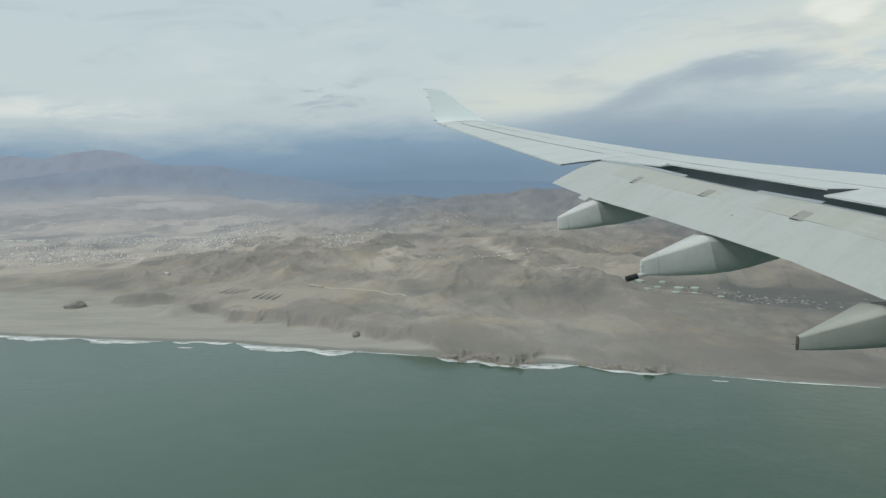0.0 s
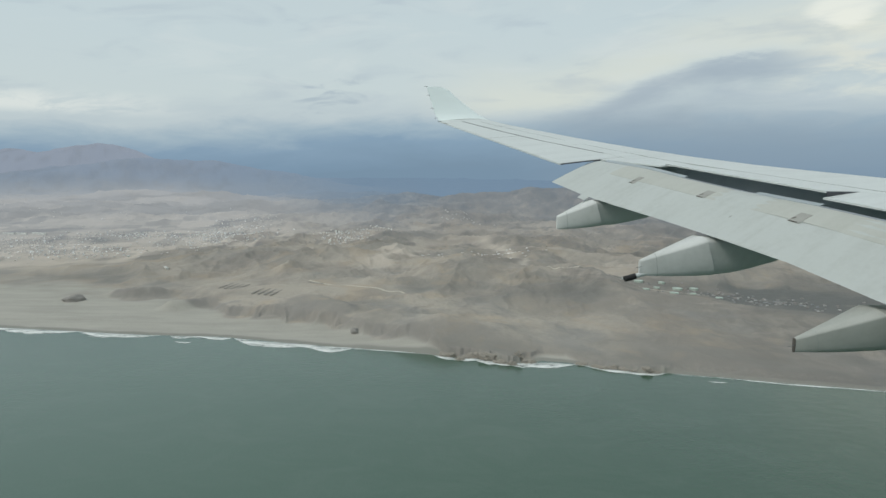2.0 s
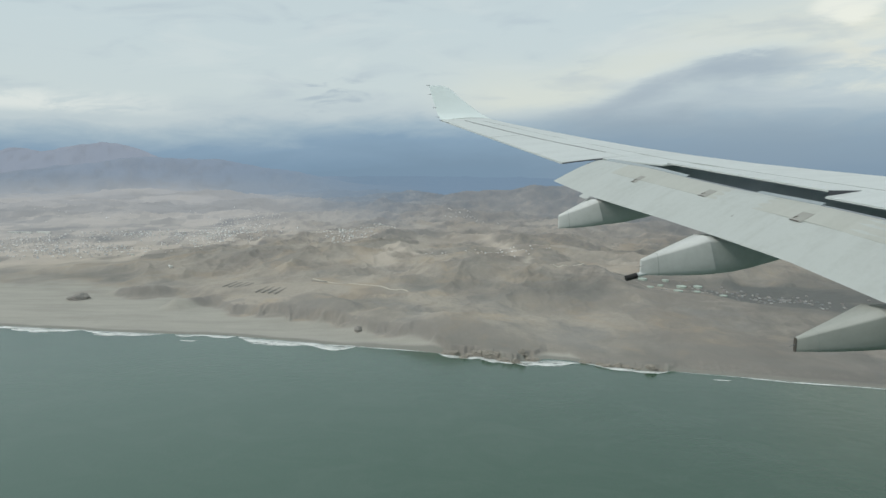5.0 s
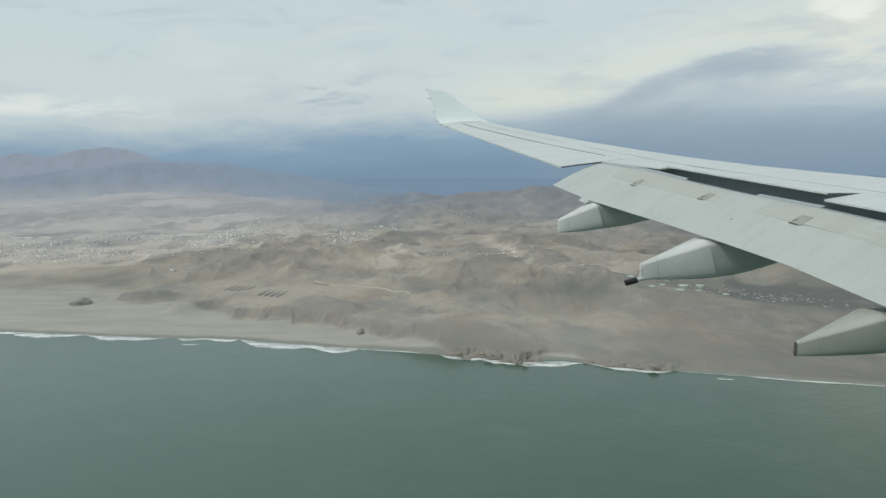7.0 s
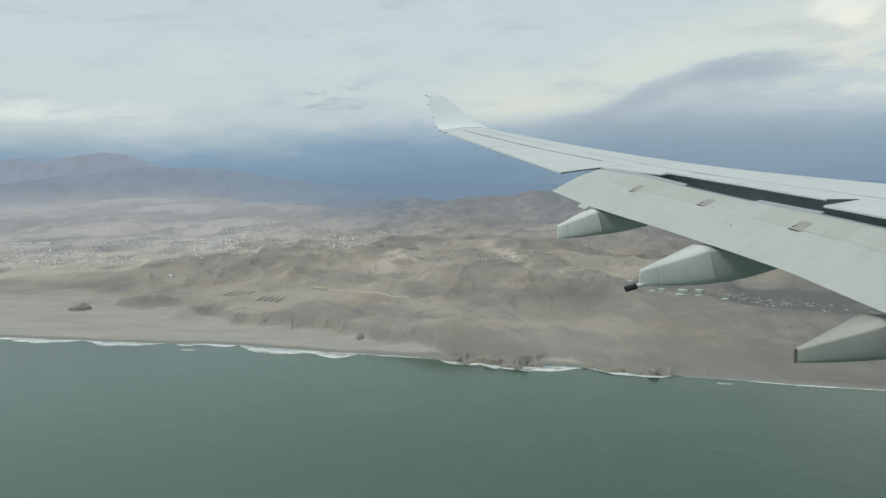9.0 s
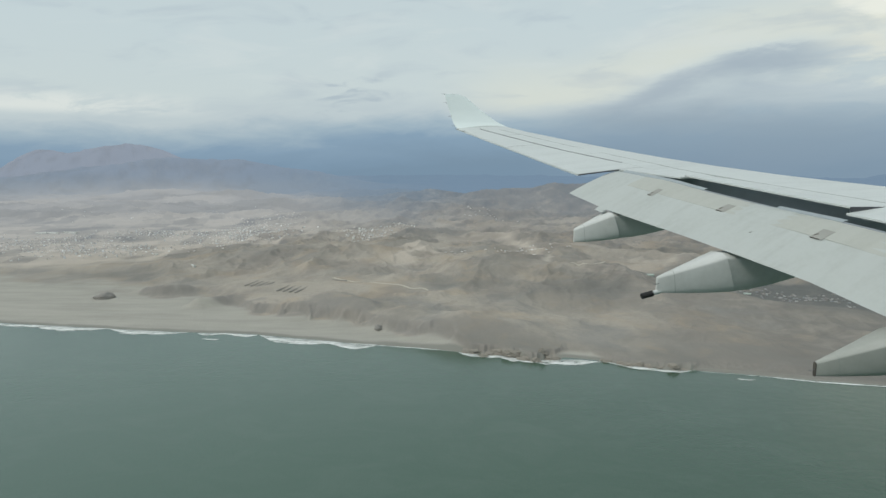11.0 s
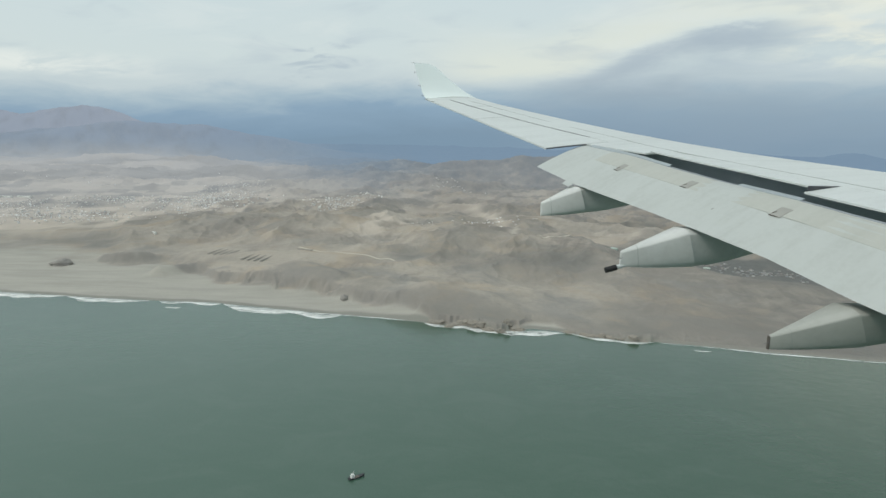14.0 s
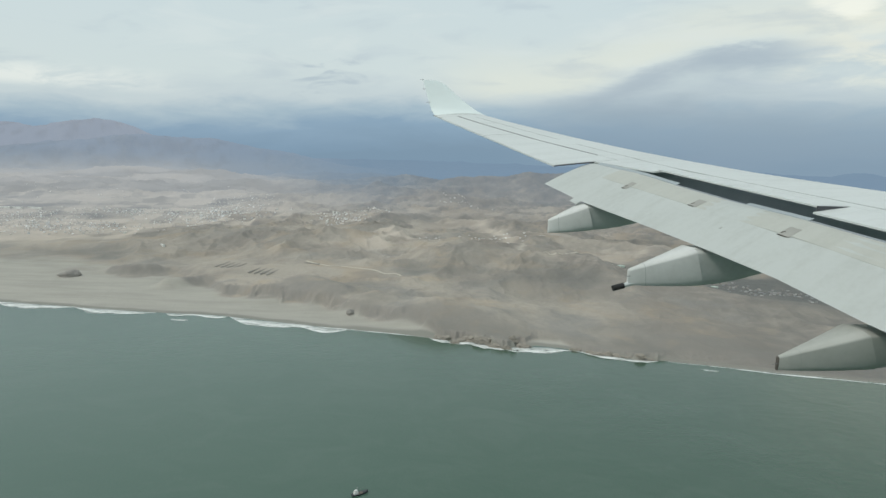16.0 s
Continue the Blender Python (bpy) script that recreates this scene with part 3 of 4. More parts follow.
for i, (x0, x1, off, wide) in enumerate(((-2500, -1150, 14, 22), (-1225, -975, 16, 46), (-985, -740, 14, 30), (-930, -860, 36, 9), (-715, -545, 28, 48), (-680, -630, 62, 10), (-540, -215, 26, 42),
                                         (-480, -320, 34, 30), (-300, 0, 16, 30), (-12, 172, 36, 64), (150, 330, 32, 54), (325, 530, 12, 20), (510, 1000, 7, 9), (980, 2000, 7, 9), (586, 626, 40, 7))):
    surf(x0, x1, off, wide, i + 1, min(70, (x1 - x0) / 3))


# ---- the airliner: a forward, s outward along the wing, z up, from the window ----
airliner = tagged(new("airliner"), "white airliner with lowered grey flaps and an upswept winglet", "airliner")
airliner.empty_display_size = 0.5
airliner.matrix_world = pose(0, 0, ALT, 0, 0, 10)


def interp(s, table):
    return float(np.interp(s, [p[0] for p in table], [p[1] for p in table]))


def leading(s):
    return 6.61 + 0.62 * (26.6 - s)


def trailing(s):
    return 6.77 + 0.294 * (18.4 - s)


def shroud(s):
    return 8.03 + 0.33 * (18.4 - s)


LE_Z = [(-0.2, -2.25), (3, -1.85), (10, -1.02), (14.45, -0.52), (16.4, -0.27), (17.8, -0.02), (19.35, 0.24), (21.14, 0.58), (23.2, 1.02), (25.6, 1.57), (26.6, 1.84)]
TE_Z = [(-0.2, -2.5), (3, -2.1), (10.74, -0.98), (14, -0.46), (16.12, -0.12), (18.4, 0.03), (26.4, 1.80)]


def foil(c):
    return 1.4845 * math.sqrt(c) - 0.63 * c - 1.758 * c * c + 1.4215 * c ** 3 - 0.518 * c ** 4


def skin(s, c, up=1, tau=0.105):
    """A point of the wing's skin at span s and chord fraction c."""
    le, te = leading(s), trailing(s)
    chord = le - te
    z = interp(s, LE_Z) * (1 - c) + interp(s, TE_Z) * c + up * tau * chord * foil(c) * (1.0 if up > 0 else 0.8)
    return (le - chord * c, s, z)


def loft(name, loops, mat, parent=airliner, label="", angle=35, close=True):
    """A skin over closed loops of as many points each, with both ends shut."""
    count = len(loops[0])
    verts = [p for lp in loops for p in lp]
    faces = []
    for i in range(len(loops) - 1):
        for j in range(count):
            a, b = i * count + j, i * count + (j + 1) % count
            faces.append((a, b, b + count, a + count))
    if close:
        faces.append(tuple(range(count))[::-1])
        faces.append(tuple(range((len(loops) - 1) * count, len(loops) * count)))
    return link_mesh(name, verts, faces, mat, parent, label, angle)


def hinge_line(s):
    return float(np.interp(s, [18.4, 19.1, 22.0, 25.8, 26.5], [0.590, 0.595, 0.655, 0.695, 0.70]))


def rear(s):
    """Chord fraction at which the fixed wing ends."""
    chord = leading(s) - trailing(s)
    if s >= 18.4:
        return hinge_line(s)
    return (leading(s) - shroud(s)) / chord - 0.13


def section(s, c0, c1, n_up=14, thin=None):
    cs = [c0 + (c1 - c0) * (0.5 - 0.5 * math.cos(math.pi * i / n_up)) for i in range(n_up + 1)]
    top = [skin(s, c) for c in cs]
    if thin is None:
        low = [skin(s, c, -1) for c in cs]
    else:
        low = [(p[0], p[1], p[2] - thin) for p in top]
    if c0 == 0:
        low = low[1:]
    return top[::-1] + low


spans = [-0.2, 3, 6, 9, 11, 13, 15, 16.5, 17.6, 18.39]
wing = loft("wing", [section(s, 0, rear(s)) for s in spans] + [section(s, 0, rear(s)) for s in (18.41, 20, 22, 24, 25.4, 26.45)], WHITE, label="white painted wing skin with faint panel lines")
for s0, s1 in ((18.42, 22.45), (22.47, 26.3)):
    loft("aileron", [section(s0 + (s1 - s0) * f, hinge_line(s0 + (s1 - s0) * f) + 0.006, 1.0, 8, 0.045) for f in (0, 0.25, 0.5, 0.75, 1)], WHITE)
# added dark plate: the aileron's inner gap painted as shade
loft("gap_shade", [[(a, y, z - 0.012) for a, y, z in section(w, hinge_line(w) + 0.01, 0.995, 8, 0.03)] for w in (18.402, 18.418)], GAP_DARK, label="dark plate painting the shaded gap at the aileron's inboard end")


def spar_loop(s):
    a = skin(s, rear(s))[0]
    z = skin(s, rear(s))[2]
    return [(a - 0.01, s, z - 0.05), (a - 0.06, s, z - 0.05), (a - 0.06, s, z - 0.95), (a - 0.01, s, z - 0.95)]


# the spar's dark colour also puts shade into the flap slot
loft("wing_spar", [spar_loop(s) for s in (4, 8, 12, 16, 18.35)], PRIMER_AND_SHADE, label="dark rear spar inside the flap bay")


def spoiler_section(s, raised, cut):
    lp = section(s, rear(s) + 0.002, (leading(s) - shroud(s) - cut) / (leading(s) - trailing(s)), 5, 0.04)
    front = max(p[0] for p in lp)
    return [(a, y, z + raised * (front - a) / 0.9) for a, y, z in lp]


for s0, s1, raised, cut in ((16.15, 18.38, 0.0, 0.0), (14.05, 16.12, 0.080, 0.10), (11.95, 14.02, 0.085, 0.10), (9.3, 11.92, -0.045, 0.0), (5.2, 9.27, 0.0, 0.0)):
    loft("spoiler", [spoiler_section(s, raised, cut) for s in (s0, (s0 + s1) / 2, s1)], WHITE, label="white spoiler panel")

# a dark plate fills the wedge below the raised spoiler, painting its shade
gap_edges = [spoiler_section(11.94, 0.085, 0.10), spoiler_section(11.94, -0.06, 0.10)]
half = len(gap_edges[0]) // 2
rim_top, rim_low = gap_edges[0][:half], gap_edges[1][half:]
loft("gap_shade", [[(a, w, z - 0.006) for a, _, z in rim_top + rim_low] for w in (11.93, 11.947)], GAP_DARK, label="dark plate painting the shaded gap under the raised spoiler")

FLAP_TE = [(4, -3.6), (9.36, -2.36), (10.28, -2.10), (11.26, -1.83), (13.08, -1.49), (14.7, -1.18), (16.68, -0.88), (18.2, -0.51)]
FLAP_LE = [(4, -2.05), (10.65, -1.10), (11.78, -0.91), (13.27, -0.71), (15.46, -0.34), (16.4, -0.15), (18.26, 0.08)]


def flap_line(s):
    """Nose and tail of the lowered flap at span s."""
    return (shroud(s) - 0.04, interp(s, FLAP_LE)), (6.45 + 0.33 * (18.2 - s) - float(np.interp(s, [15.6, 17.1], [0.10, 0.0])), interp(s, FLAP_TE))


def flap_top(s, c, side=0.17):
    (a0, z0), (a1, z1) = flap_line(s)
    return (a0 - (a0 - a1) * c, s, z0 + (z1 - z0) * c + side * (a0 - a1) * foil(c))


def flap_section(s, n_up=12):
    cs = [0.5 - 0.5 * math.cos(math.pi * i / n_up) for i in range(n_up + 1)]
    return [flap_top(s, c) for c in cs][::-1] + [flap_top(s, c, -0.10) for c in cs[1:]]


flap = loft("flap", [flap_section(s) for s in (4, 6, 8, 9.4, 11, 12.5, 14, 15.5, 16.8, 17.09, 17.11, 18.1, 18.2)], FLAP, label="grey lowered outboard flap with grimy streaks")

RING = ((-0.55, 1.0), (0.55, 1.0), (0.93, 0.915), (0.985, 0.89), (1.0, 0.85), (0.99, 0.60), (0.955, 0.36), (0.88, 0.17), (0.76, 0.06), (0.56, 0.0),
        (-0.56, 0.0), (-0.76, 0.06), (-0.88, 0.17), (-0.955, 0.36), (-0.99, 0.60), (-1.0, 0.85), (-0.985, 0.89), (-0.93, 0.915))


def fairing(s, tail, apex, low, crown, keel=0.0, blunt=0.045, coat=FAIRING, label="pale grey flap track fairing with a blunt wedge tail"):
    """The canoe-shaped cover of a flap track: a wedge tail under the flap's edge, and a fixed body below the wing."""
    (ta, tt, tb), (pa, pt), (la, lz), (ca, cz) = tail, apex, low, crown

    def ring(a, lean, top, bot, w, keel=0.0):
        return [(a + lean * (1 - z), s + y * w * (1 - keel * (1 - z)), bot + (top - bot) * z) for y, z in RING]

    wedge = []
    for f in (0, 0.02, 0.2, 0.4, 0.6, 0.8, 1.0):
        sag = 0.03 * (pt - lz) * 4 * f * (1 - f)
        wedge.append(ring(ta + f * (pa - ta), f * (la - pa), tt + f * (pt - tt) - (0.012 if f == 0 else 0), tb + f * (lz - tb) - sag, blunt + (0.37 - blunt) * f - (0.012 if f == 0 else 0), keel))
    body = loft("flap_fairing", wedge, coat, label=label, angle=40)
    fixed = []
    for a, top, bot, w in ((pa, pt - 0.004, lz + 0.004, 0.368), (0.75 * la + 0.25 * ca, pt - 0.02, lz + 0.11 * (cz - lz), 0.335), (0.45 * la + 0.55 * ca, pt - 0.02, lz + 0.40 * (cz - lz), 0.29), (ca, pt + 0.1, cz, 0.22), (ca + 1.0, pt + 0.2, cz + 0.32, 0.14), (ca + 1.8, pt + 0.32, cz + 0.5, 0.06)):
        fixed.append(ring(a, (la - pa) if a == pa else 0.0, top, bot, w, max(keel, 0.2)))
    loft("fixed_fairing", fixed, coat, body, "grey fixed fore part in the wing's shade", 40)
    seam = []
    for f in (0.235, 0.243):
        seam.append([(p[0], s + (p[1] - s) * 1.006, p[2]) for p in ring(ta + f * (pa - ta), f * (la - pa), tt + f * (pt - tt) + 0.004, tb + f * (lz - tb) - 0.03 * (pt - lz) * 4 * f * (1 - f) - 0.004, blunt + (0.37 - blunt) * f, keel)])
    loft("seam", seam, JOINT, body, close=False)
    return body


first = fairing(16.6, (6.06, -1.395, -1.755), (7.00, -0.95), (7.24, -1.645), (8.59, -1.445))
middle = fairing(13.05, (6.68, -2.105, -2.445), (8.05, -1.58), (8.36, -2.435), (9.98, -2.155), 0.10)
last = fairing(9.63, (7.86, -3.005, -3.25), (9.29, -2.50), (9.66, -3.23), (11.5, -2.86), 0.15, 0.035, WORN_SHADED, "grimy beige-grey flap track fairing, painted darker for shade, with a stained tail")


RUST = plain("stained_rim_sealant", (0.12, 0.105, 0.09), 0.8)
rim_loops = [[(a, 9.63 + y * w, -3.254 + 0.250 * z) for y, z in RING] for a, w in ((7.854, 0.032), (7.868, 0.038))]
loft("tail_rim", rim_loops, RUST, last, "dark stained rim of the tail")


def tube(name, p, q, r0, r1, mat, parent, label="", sides=14):
    p, q = Vector(p), Vector(q)
    m = (q - p).to_track_quat("Z", "Y").to_matrix()
    loops = []
    for base, r in ((p, r0), (q, r1)):
        loops.append([tuple(base + m @ Vector((r * math.cos(2 * math.pi * i / sides), r * math.sin(2 * math.pi * i / sides), 0))) for i in range(sides)])
    return loft(name, loops, mat, parent, label, 40)


pipe = tube("jettison_pipe", (6.95, 13.05, -2.37), (6.60, 13.05, -2.465), 0.055, 0.05, WHITE, airliner, "white fuel jettison pipe")
tube("nozzle", (6.60, 13.05, -2.465), (6.35, 13.05, -2.525), 0.065, 0.065, BLACK, pipe, "black pipe nozzle")

for body, s, a, z in ((middle, 12.98, 6.68, -2.24), (last, 9.61, 7.86, -3.12)):
    tube("static_wick", (a + 0.02, s, z), (a - 0.13, s, z - 0.03), 0.007, 0.004, WICK, body, sides=6)


# winglet
def winglet_section(s, z, le, te, tilt):
    n_up, chord = 10, le - te
    cs = [0.5 - 0.5 * math.cos(math.pi * i / n_up) for i in range(n_up + 1)]
    nrm = (math.cos(radians(tilt)), math.sin(radians(tilt)))
    top = [(le - chord * c, s - nrm[1] * 0.05 * chord * foil(c), z + nrm[0] * 0.05 * chord * foil(c)) for c in cs]
    low = [(le - chord * c, s + nrm[1] * 0.05 * chord * foil(c), z - nrm[0] * 0.05 * chord * foil(c)) for c in cs[1:]]
    return top[::-1] + low


winglet = loft("winglet", [winglet_section(26.3, 1.79, 6.76, 4.47, 14), winglet_section(26.52, 1.89, 6.58, 4.42, 40), winglet_section(26.68, 2.1, 6.2, 4.36, 68),
                 winglet_section(26.86, 2.62, 5.5, 4.22, 76), winglet_section(27.0, 3.08, 5.0, 4.1, 78), winglet_section(27.05, 3.22, 4.7, 4.08, 78)], WINGLET, label="white upswept winglet")
for s, z, a in ((27.04, 3.22, 4.08), (26.93, 2.85, 4.16), (26.75, 2.3, 4.32), (26.5, 1.9, 4.42), (26.1, 1.74, 4.5), (25.6, 1.63, 4.66)):
    tube("static_wick", (a + 0.02, s, z), (a - 0.12, s, z), 0.010, 0.006, WICK, winglet, sides=6)

# fuselage: a round hull with one window opening beside the seat
HULL_SKIN = paint("white_fuselage_paint", (0.62, 0.64, 0.64), (0.5, 0.52, 0.52), 0.35, 0.5, 0.3)
LINING = plain("pale_cabin_lining", (0.55, 0.54, 0.51), 0.7, 0.0, 0.1, 2.0)
CEN, OUT, INN = -2.60, 2.82, 2.75


def hull_arc(deg, r):
    return CEN + r * math.cos(radians(deg)), r * math.sin(radians(deg))


def hull_panel(a0, a1, d0, d1, steps):
    """A curved slab of the hull between two angles, from a0 to a1 along the aircraft."""
    ring = [hull_arc(d0 + (d1 - d0) * i / steps, OUT) for i in range(steps + 1)] + [hull_arc(d1 + (d0 - d1) * i / steps, INN) for i in range(steps + 1)]
    return loft("fuselage_panel", [[(a, s, z) for s, z in ring] for a in (a0, a1)], HULL_SKIN, angle=20)


LOW, TOP = math.degrees(math.asin(-0.36 / OUT)), math.degrees(math.asin(0.41 / OUT))
hull_panel(-7, 27, TOP, 180, 30)
hull_panel(-7, 27, -180, LOW, 30)
hull_panel(-7, -0.25, LOW, TOP, 6)
hull_panel(0.31, 27, LOW, TOP, 6)
for a in (-7.05, 27.0):
    disc = [hull_arc(i * 10, OUT) for i in range(36)]
    loft("bulkhead", [[(a, s, z) for s, z in disc], [(a + 0.05, s, z) for s, z in disc]], LINING)
rim = []
for i in range(36):
    u, v = math.cos(radians(i * 10)), math.sin(radians(i * 10))
    p, q = math.copysign(abs(u) ** 0.45, u), math.copysign(abs(v) ** 0.45, v)
    rim.append((p, q))
loft("window_frame", [[(0.03 + 0.31 * p, 0.165, 0.025 + 0.41 * q) for p, q in rim], [(0.03 + 0.285 * p, 0.155, 0.025 + 0.385 * q) for p, q in rim],
                      [(0.03 + 0.275 * p, 0.175, 0.025 + 0.378 * q) for p, q in rim], [(0.03 + 0.275 * p, 0.215, 0.025 + 0.378 * q) for p, q in rim]], LINING, label="pale plastic cabin window surround", close=False)

BEIGE = paint("beige_flap_nose_paint", (0.464, 0.471, 0.435), (0.40, 0.405, 0.37), 0.45, 1.0, 0.6)
PALE_LIP = paint("pale_slot_lip_paint", (0.36, 0.40, 0.425), (0.31, 0.34, 0.36), 0.4, 1.0, 0.5)


def flap_plate(name, s0, s1, c0, c1, lift, mat, label="", steps=6, rows=6):
    """A thin plate that follows the flap's upper skin."""
    loops = []
    for i in range(steps + 1):
        s = s0 + (s1 - s0) * i / steps
        top = [flap_top(s, c0 + (c1 - c0) * j / rows) for j in range(rows + 1)]
        loops.append([(a, y, z + lift) for a, y, z in top] + [(a, y, z - 0.004) for a, y, z in top[::-1]])
    return loft(name, loops, mat, flap, label)


flap_plate("flap_nose", 4.2, 17.08, 0.012, 0.435, 0.0012, BEIGE, "beige nose skin of the flap", 24, 12)
for s0, s1 in ((15.25, 18.05), (11.86, 13.3)):        # guide plates that reach forward from the flap's nose into the slot
    loops = []
    for i in range(9):
        a, y, z = flap_top(s0 + (s1 - s0) * i / 8, 0.06)
        loops.append([(a, y, z + 0.010), (a + 0.07, y, z + 0.040), (a + 0.12, y, z + 0.052), (a + 0.12, y, z + 0.040), (a + 0.07, y, z + 0.028), (a, y, z - 0.01)])
    loft("slot_lip", loops, PALE_LIP, flap, "pale blue-grey lip in the flap slot")
# dark plates that paint the shadow along the flap's nose
for s0, s1 in ((13.34, 15.26), (9.0, 11.84)):
    flap_plate("slot_shade", s0, s1, 0.0, 0.075, 0.010, PRIMER_AND_SHADE, "dark strip painted as shade along the flap's nose")
tab = []
for s in (16.92, 16.62):
    a, _, z = flap_top(s, 1.0)
    tab.append([(a + 0.06, s, z + 0.042), (a - 0.11, s, z - 0.070), (a - 0.11, s, z - 0.085), (a + 0.06, s, z + 0.015)])
loft("flap_tab", tab, FLAP, flap, "short grey tab behind the flap's edge")
# hinge covers on the flap
for s, wide, c in ((15.98, 0.16, 0.425), (13.94, 0.21, 0.355), (11.64, 0.24, 0.38)):
    loops = []
    for f in (-0.09, -0.045, 0.045, 0.09):
        u, v = flap_top(s, c + f), flap_top(s + wide, c + f)
        loops.append([(u[0], u[1], u[2] + 0.003), (v[0], v[1], v[2] + 0.003), (v[0], v[1], v[2] + 0.007), (u[0], u[1], u[2] + 0.007)])
    plate = loft("hinge_plate", loops, BRACKET, label="worn bare metal plate")
    u, v = flap_top(s + 0.05, c + 0.088), flap_top(s + wide, c + 0.088)
    tube("hinge_pin", (u[0], u[1], u[2] + 0.008), (v[0], v[1], v[2] + 0.008), 0.011, 0.011, RUST, plate, sides=6)
    u, v = flap_top(s + wide - 0.02, c + 0.05), flap_top(s + wide - 0.05, c + 0.01)
    tube("hinge_arm", (u[0], u[1], u[2] + 0.01), (v[0], v[1], v[2] + 0.01), 0.010, 0.008, RUST, plate, sides=6)
flap_plate("scuff", 12.885, 12.915, 0.62, 0.65, 0.003, RUST, "small dark scuff", 1, 1)


def strip(name, path, wide, mat, lift=0.004, parent=wing, label=""):
    """A flat band a few millimetres proud along a path of skin points, wide along the flow."""
    loops = [[(p[0] - wide / 2, p[1], p[2] + lift), (p[0] + wide / 2, p[1], p[2] + lift), (p[0] + wide / 2, p[1], p[2] - 0.03), (p[0] - wide / 2, p[1], p[2] - 0.03)] for p in path]
    return loft(name, loops, mat, parent, label)


def across(s, c0, c1, point, wide, steps=8):
    """A band that runs with the flow at span s."""
    loops = []
    for i in range(steps + 1):
        u, v = point(s, c0 + (c1 - c0) * i / steps), point(s + wide, c0 + (c1 - c0) * i / steps)
        loops.append([(u[0], u[1], u[2] + 0.004), (v[0], v[1], v[2] + 0.004), (v[0], v[1], v[2] - 0.03), (u[0], u[1], u[2] - 0.03)])
    return loft("panel_seam", loops, SEAM, wing)


strip("hinge_seal", [skin(s, hinge_line(s) + 0.003) for s in np.linspace(19.1, 25.8, 16)], 0.06, SEAL, label="dark rubber seal along the aileron hinge")
strip("panel_seam", [skin(s, float(np.interp(s, [6, 16, 17.4, 18.6, 26], [0.62, 0.60, 0.53, 0.455, 0.45]))) for s in np.linspace(6, 25.6, 40)], 0.035, SEAM)
strip("end_seal", [flap_top(18.19, c) for c in np.linspace(0.10, 0.36, 6)], 0.05, PRIMER_AND_SHADE, 0.008, flap)
across(26.26, 0.25, 0.80, skin, 0.03)
across(22.45, 0.69, 0.99, skin, 0.02)
for s in (20.6, 24.4):
    across(s, 0.46, hinge_line(s) - 0.01, skin, 0.012)


# ---- things on the land ----
def solid_boxes(name, boxes, mat):
    """Many plain houses in one mesh: x, y, z, length, width, height, turn, scale."""
    verts, faces = [], []
    for x, y, z, l, w, h, turn, k in boxes:
        c, s, base = math.cos(turn), math.sin(turn), len(verts)
        for dz in (-3 * k, h * k):
            for u, v in ((-l, -w), (l, -w), (l, w), (-l, w)):
                verts.append((x + (u * c - v * s) * k / 2, y + (u * s + v * c) * k / 2, z + dz))
        t = h * k * 0.88
        for u, v in ((-l, -w), (l, -w), (l, w), (-l, w)):
            verts.append((x + (u * c - v * s) * k * 0.44, y + (u * s + v * c) * k * 0.44, z + h * k))
        for u, v in ((-l, -w), (l, -w), (l, w), (-l, w)):
            verts.append((x + (u * c - v * s) * k * 0.44, y + (u * s + v * c) * k * 0.44, z + t))
        for i in range(4):
            j = (i + 1) % 4
            faces += [(base + i, base + j, base + 4 + j, base + 4 + i), (base + 4 + i, base + 4 + j, base + 8 + j, base + 8 + i), (base + 8 + i, base + 8 + j, base + 12 + j, base + 12 + i)]
        faces.append((base + 12, base + 13, base + 14, base + 15))
    return link_mesh(name, verts, faces, mat)


def house_walls(name, gain):
    mat, k, bsdf = material(name, 0.85)
    island = k.add("ShaderNodeNewGeometry").outputs["Random Per Island"]
    walls = [(0.0, (0.44, 0.425, 0.42)), (0.25, (0.56, 0.52, 0.49)), (0.5, (0.54, 0.56, 0.58)), (0.7, (0.66, 0.62, 0.58)), (0.86, (0.72, 0.71, 0.70)), (0.94, (0.90, 0.89, 0.86))]
    k.put(k.ramp(island, [(at, tuple(min(0.9, v * gain) for v in c)) for at, c in walls]), bsdf.inputs["Base Color"])
    return mat


HOUSE = house_walls("painted_house_walls", 1.15)
# the town's wall colours, scaled darker
VILLAGE = house_walls("dimmer_village_walls", 0.56)
TIN = plain("pale_tin_roof", (0.72, 0.72, 0.69), 0.5, 0.0, 0.2, 0.05)
GREY_WALL = plain("grey_block_wall", (0.42, 0.40, 0.37), 0.9, 0.0, 0.3, 0.1)
DARK_ROOF = plain("dark_shed_roof", (0.335, 0.312, 0.282), 0.85, 0.0, 0.3, 0.08)
TANK = plain("pale_green_tank_paint", (0.455, 0.52, 0.46), 0.6, 0.0, 0.2, 0.1)
TANK_ROOF = plain("weathered_tank_roof", (0.53, 0.61, 0.54), 0.6, 0.0, 0.3, 0.1)
TRACK = plain("pale_dirt_track", (0.60, 0.545, 0.46), 0.95, 0.0, 0.2, 0.02)

rng = np.random.default_rng(11)
clusters = [(-1310, 3980, 140, 260, 620), (-1900, 3980, 170, 90, 150), (-2350, 3480, 330, 240, 480), (-1800, 3250, 180, 110, 150), (-1450, 4800, 130, 240, 110), (-2900, 5300, 700, 500, 60), (-560, 3660, 75, 70, 150), (-400, 3840, 60, 50, 50), (190, 4900, 110, 120, 40), (190, 3100, 150, 50, 80)]
boxes = []
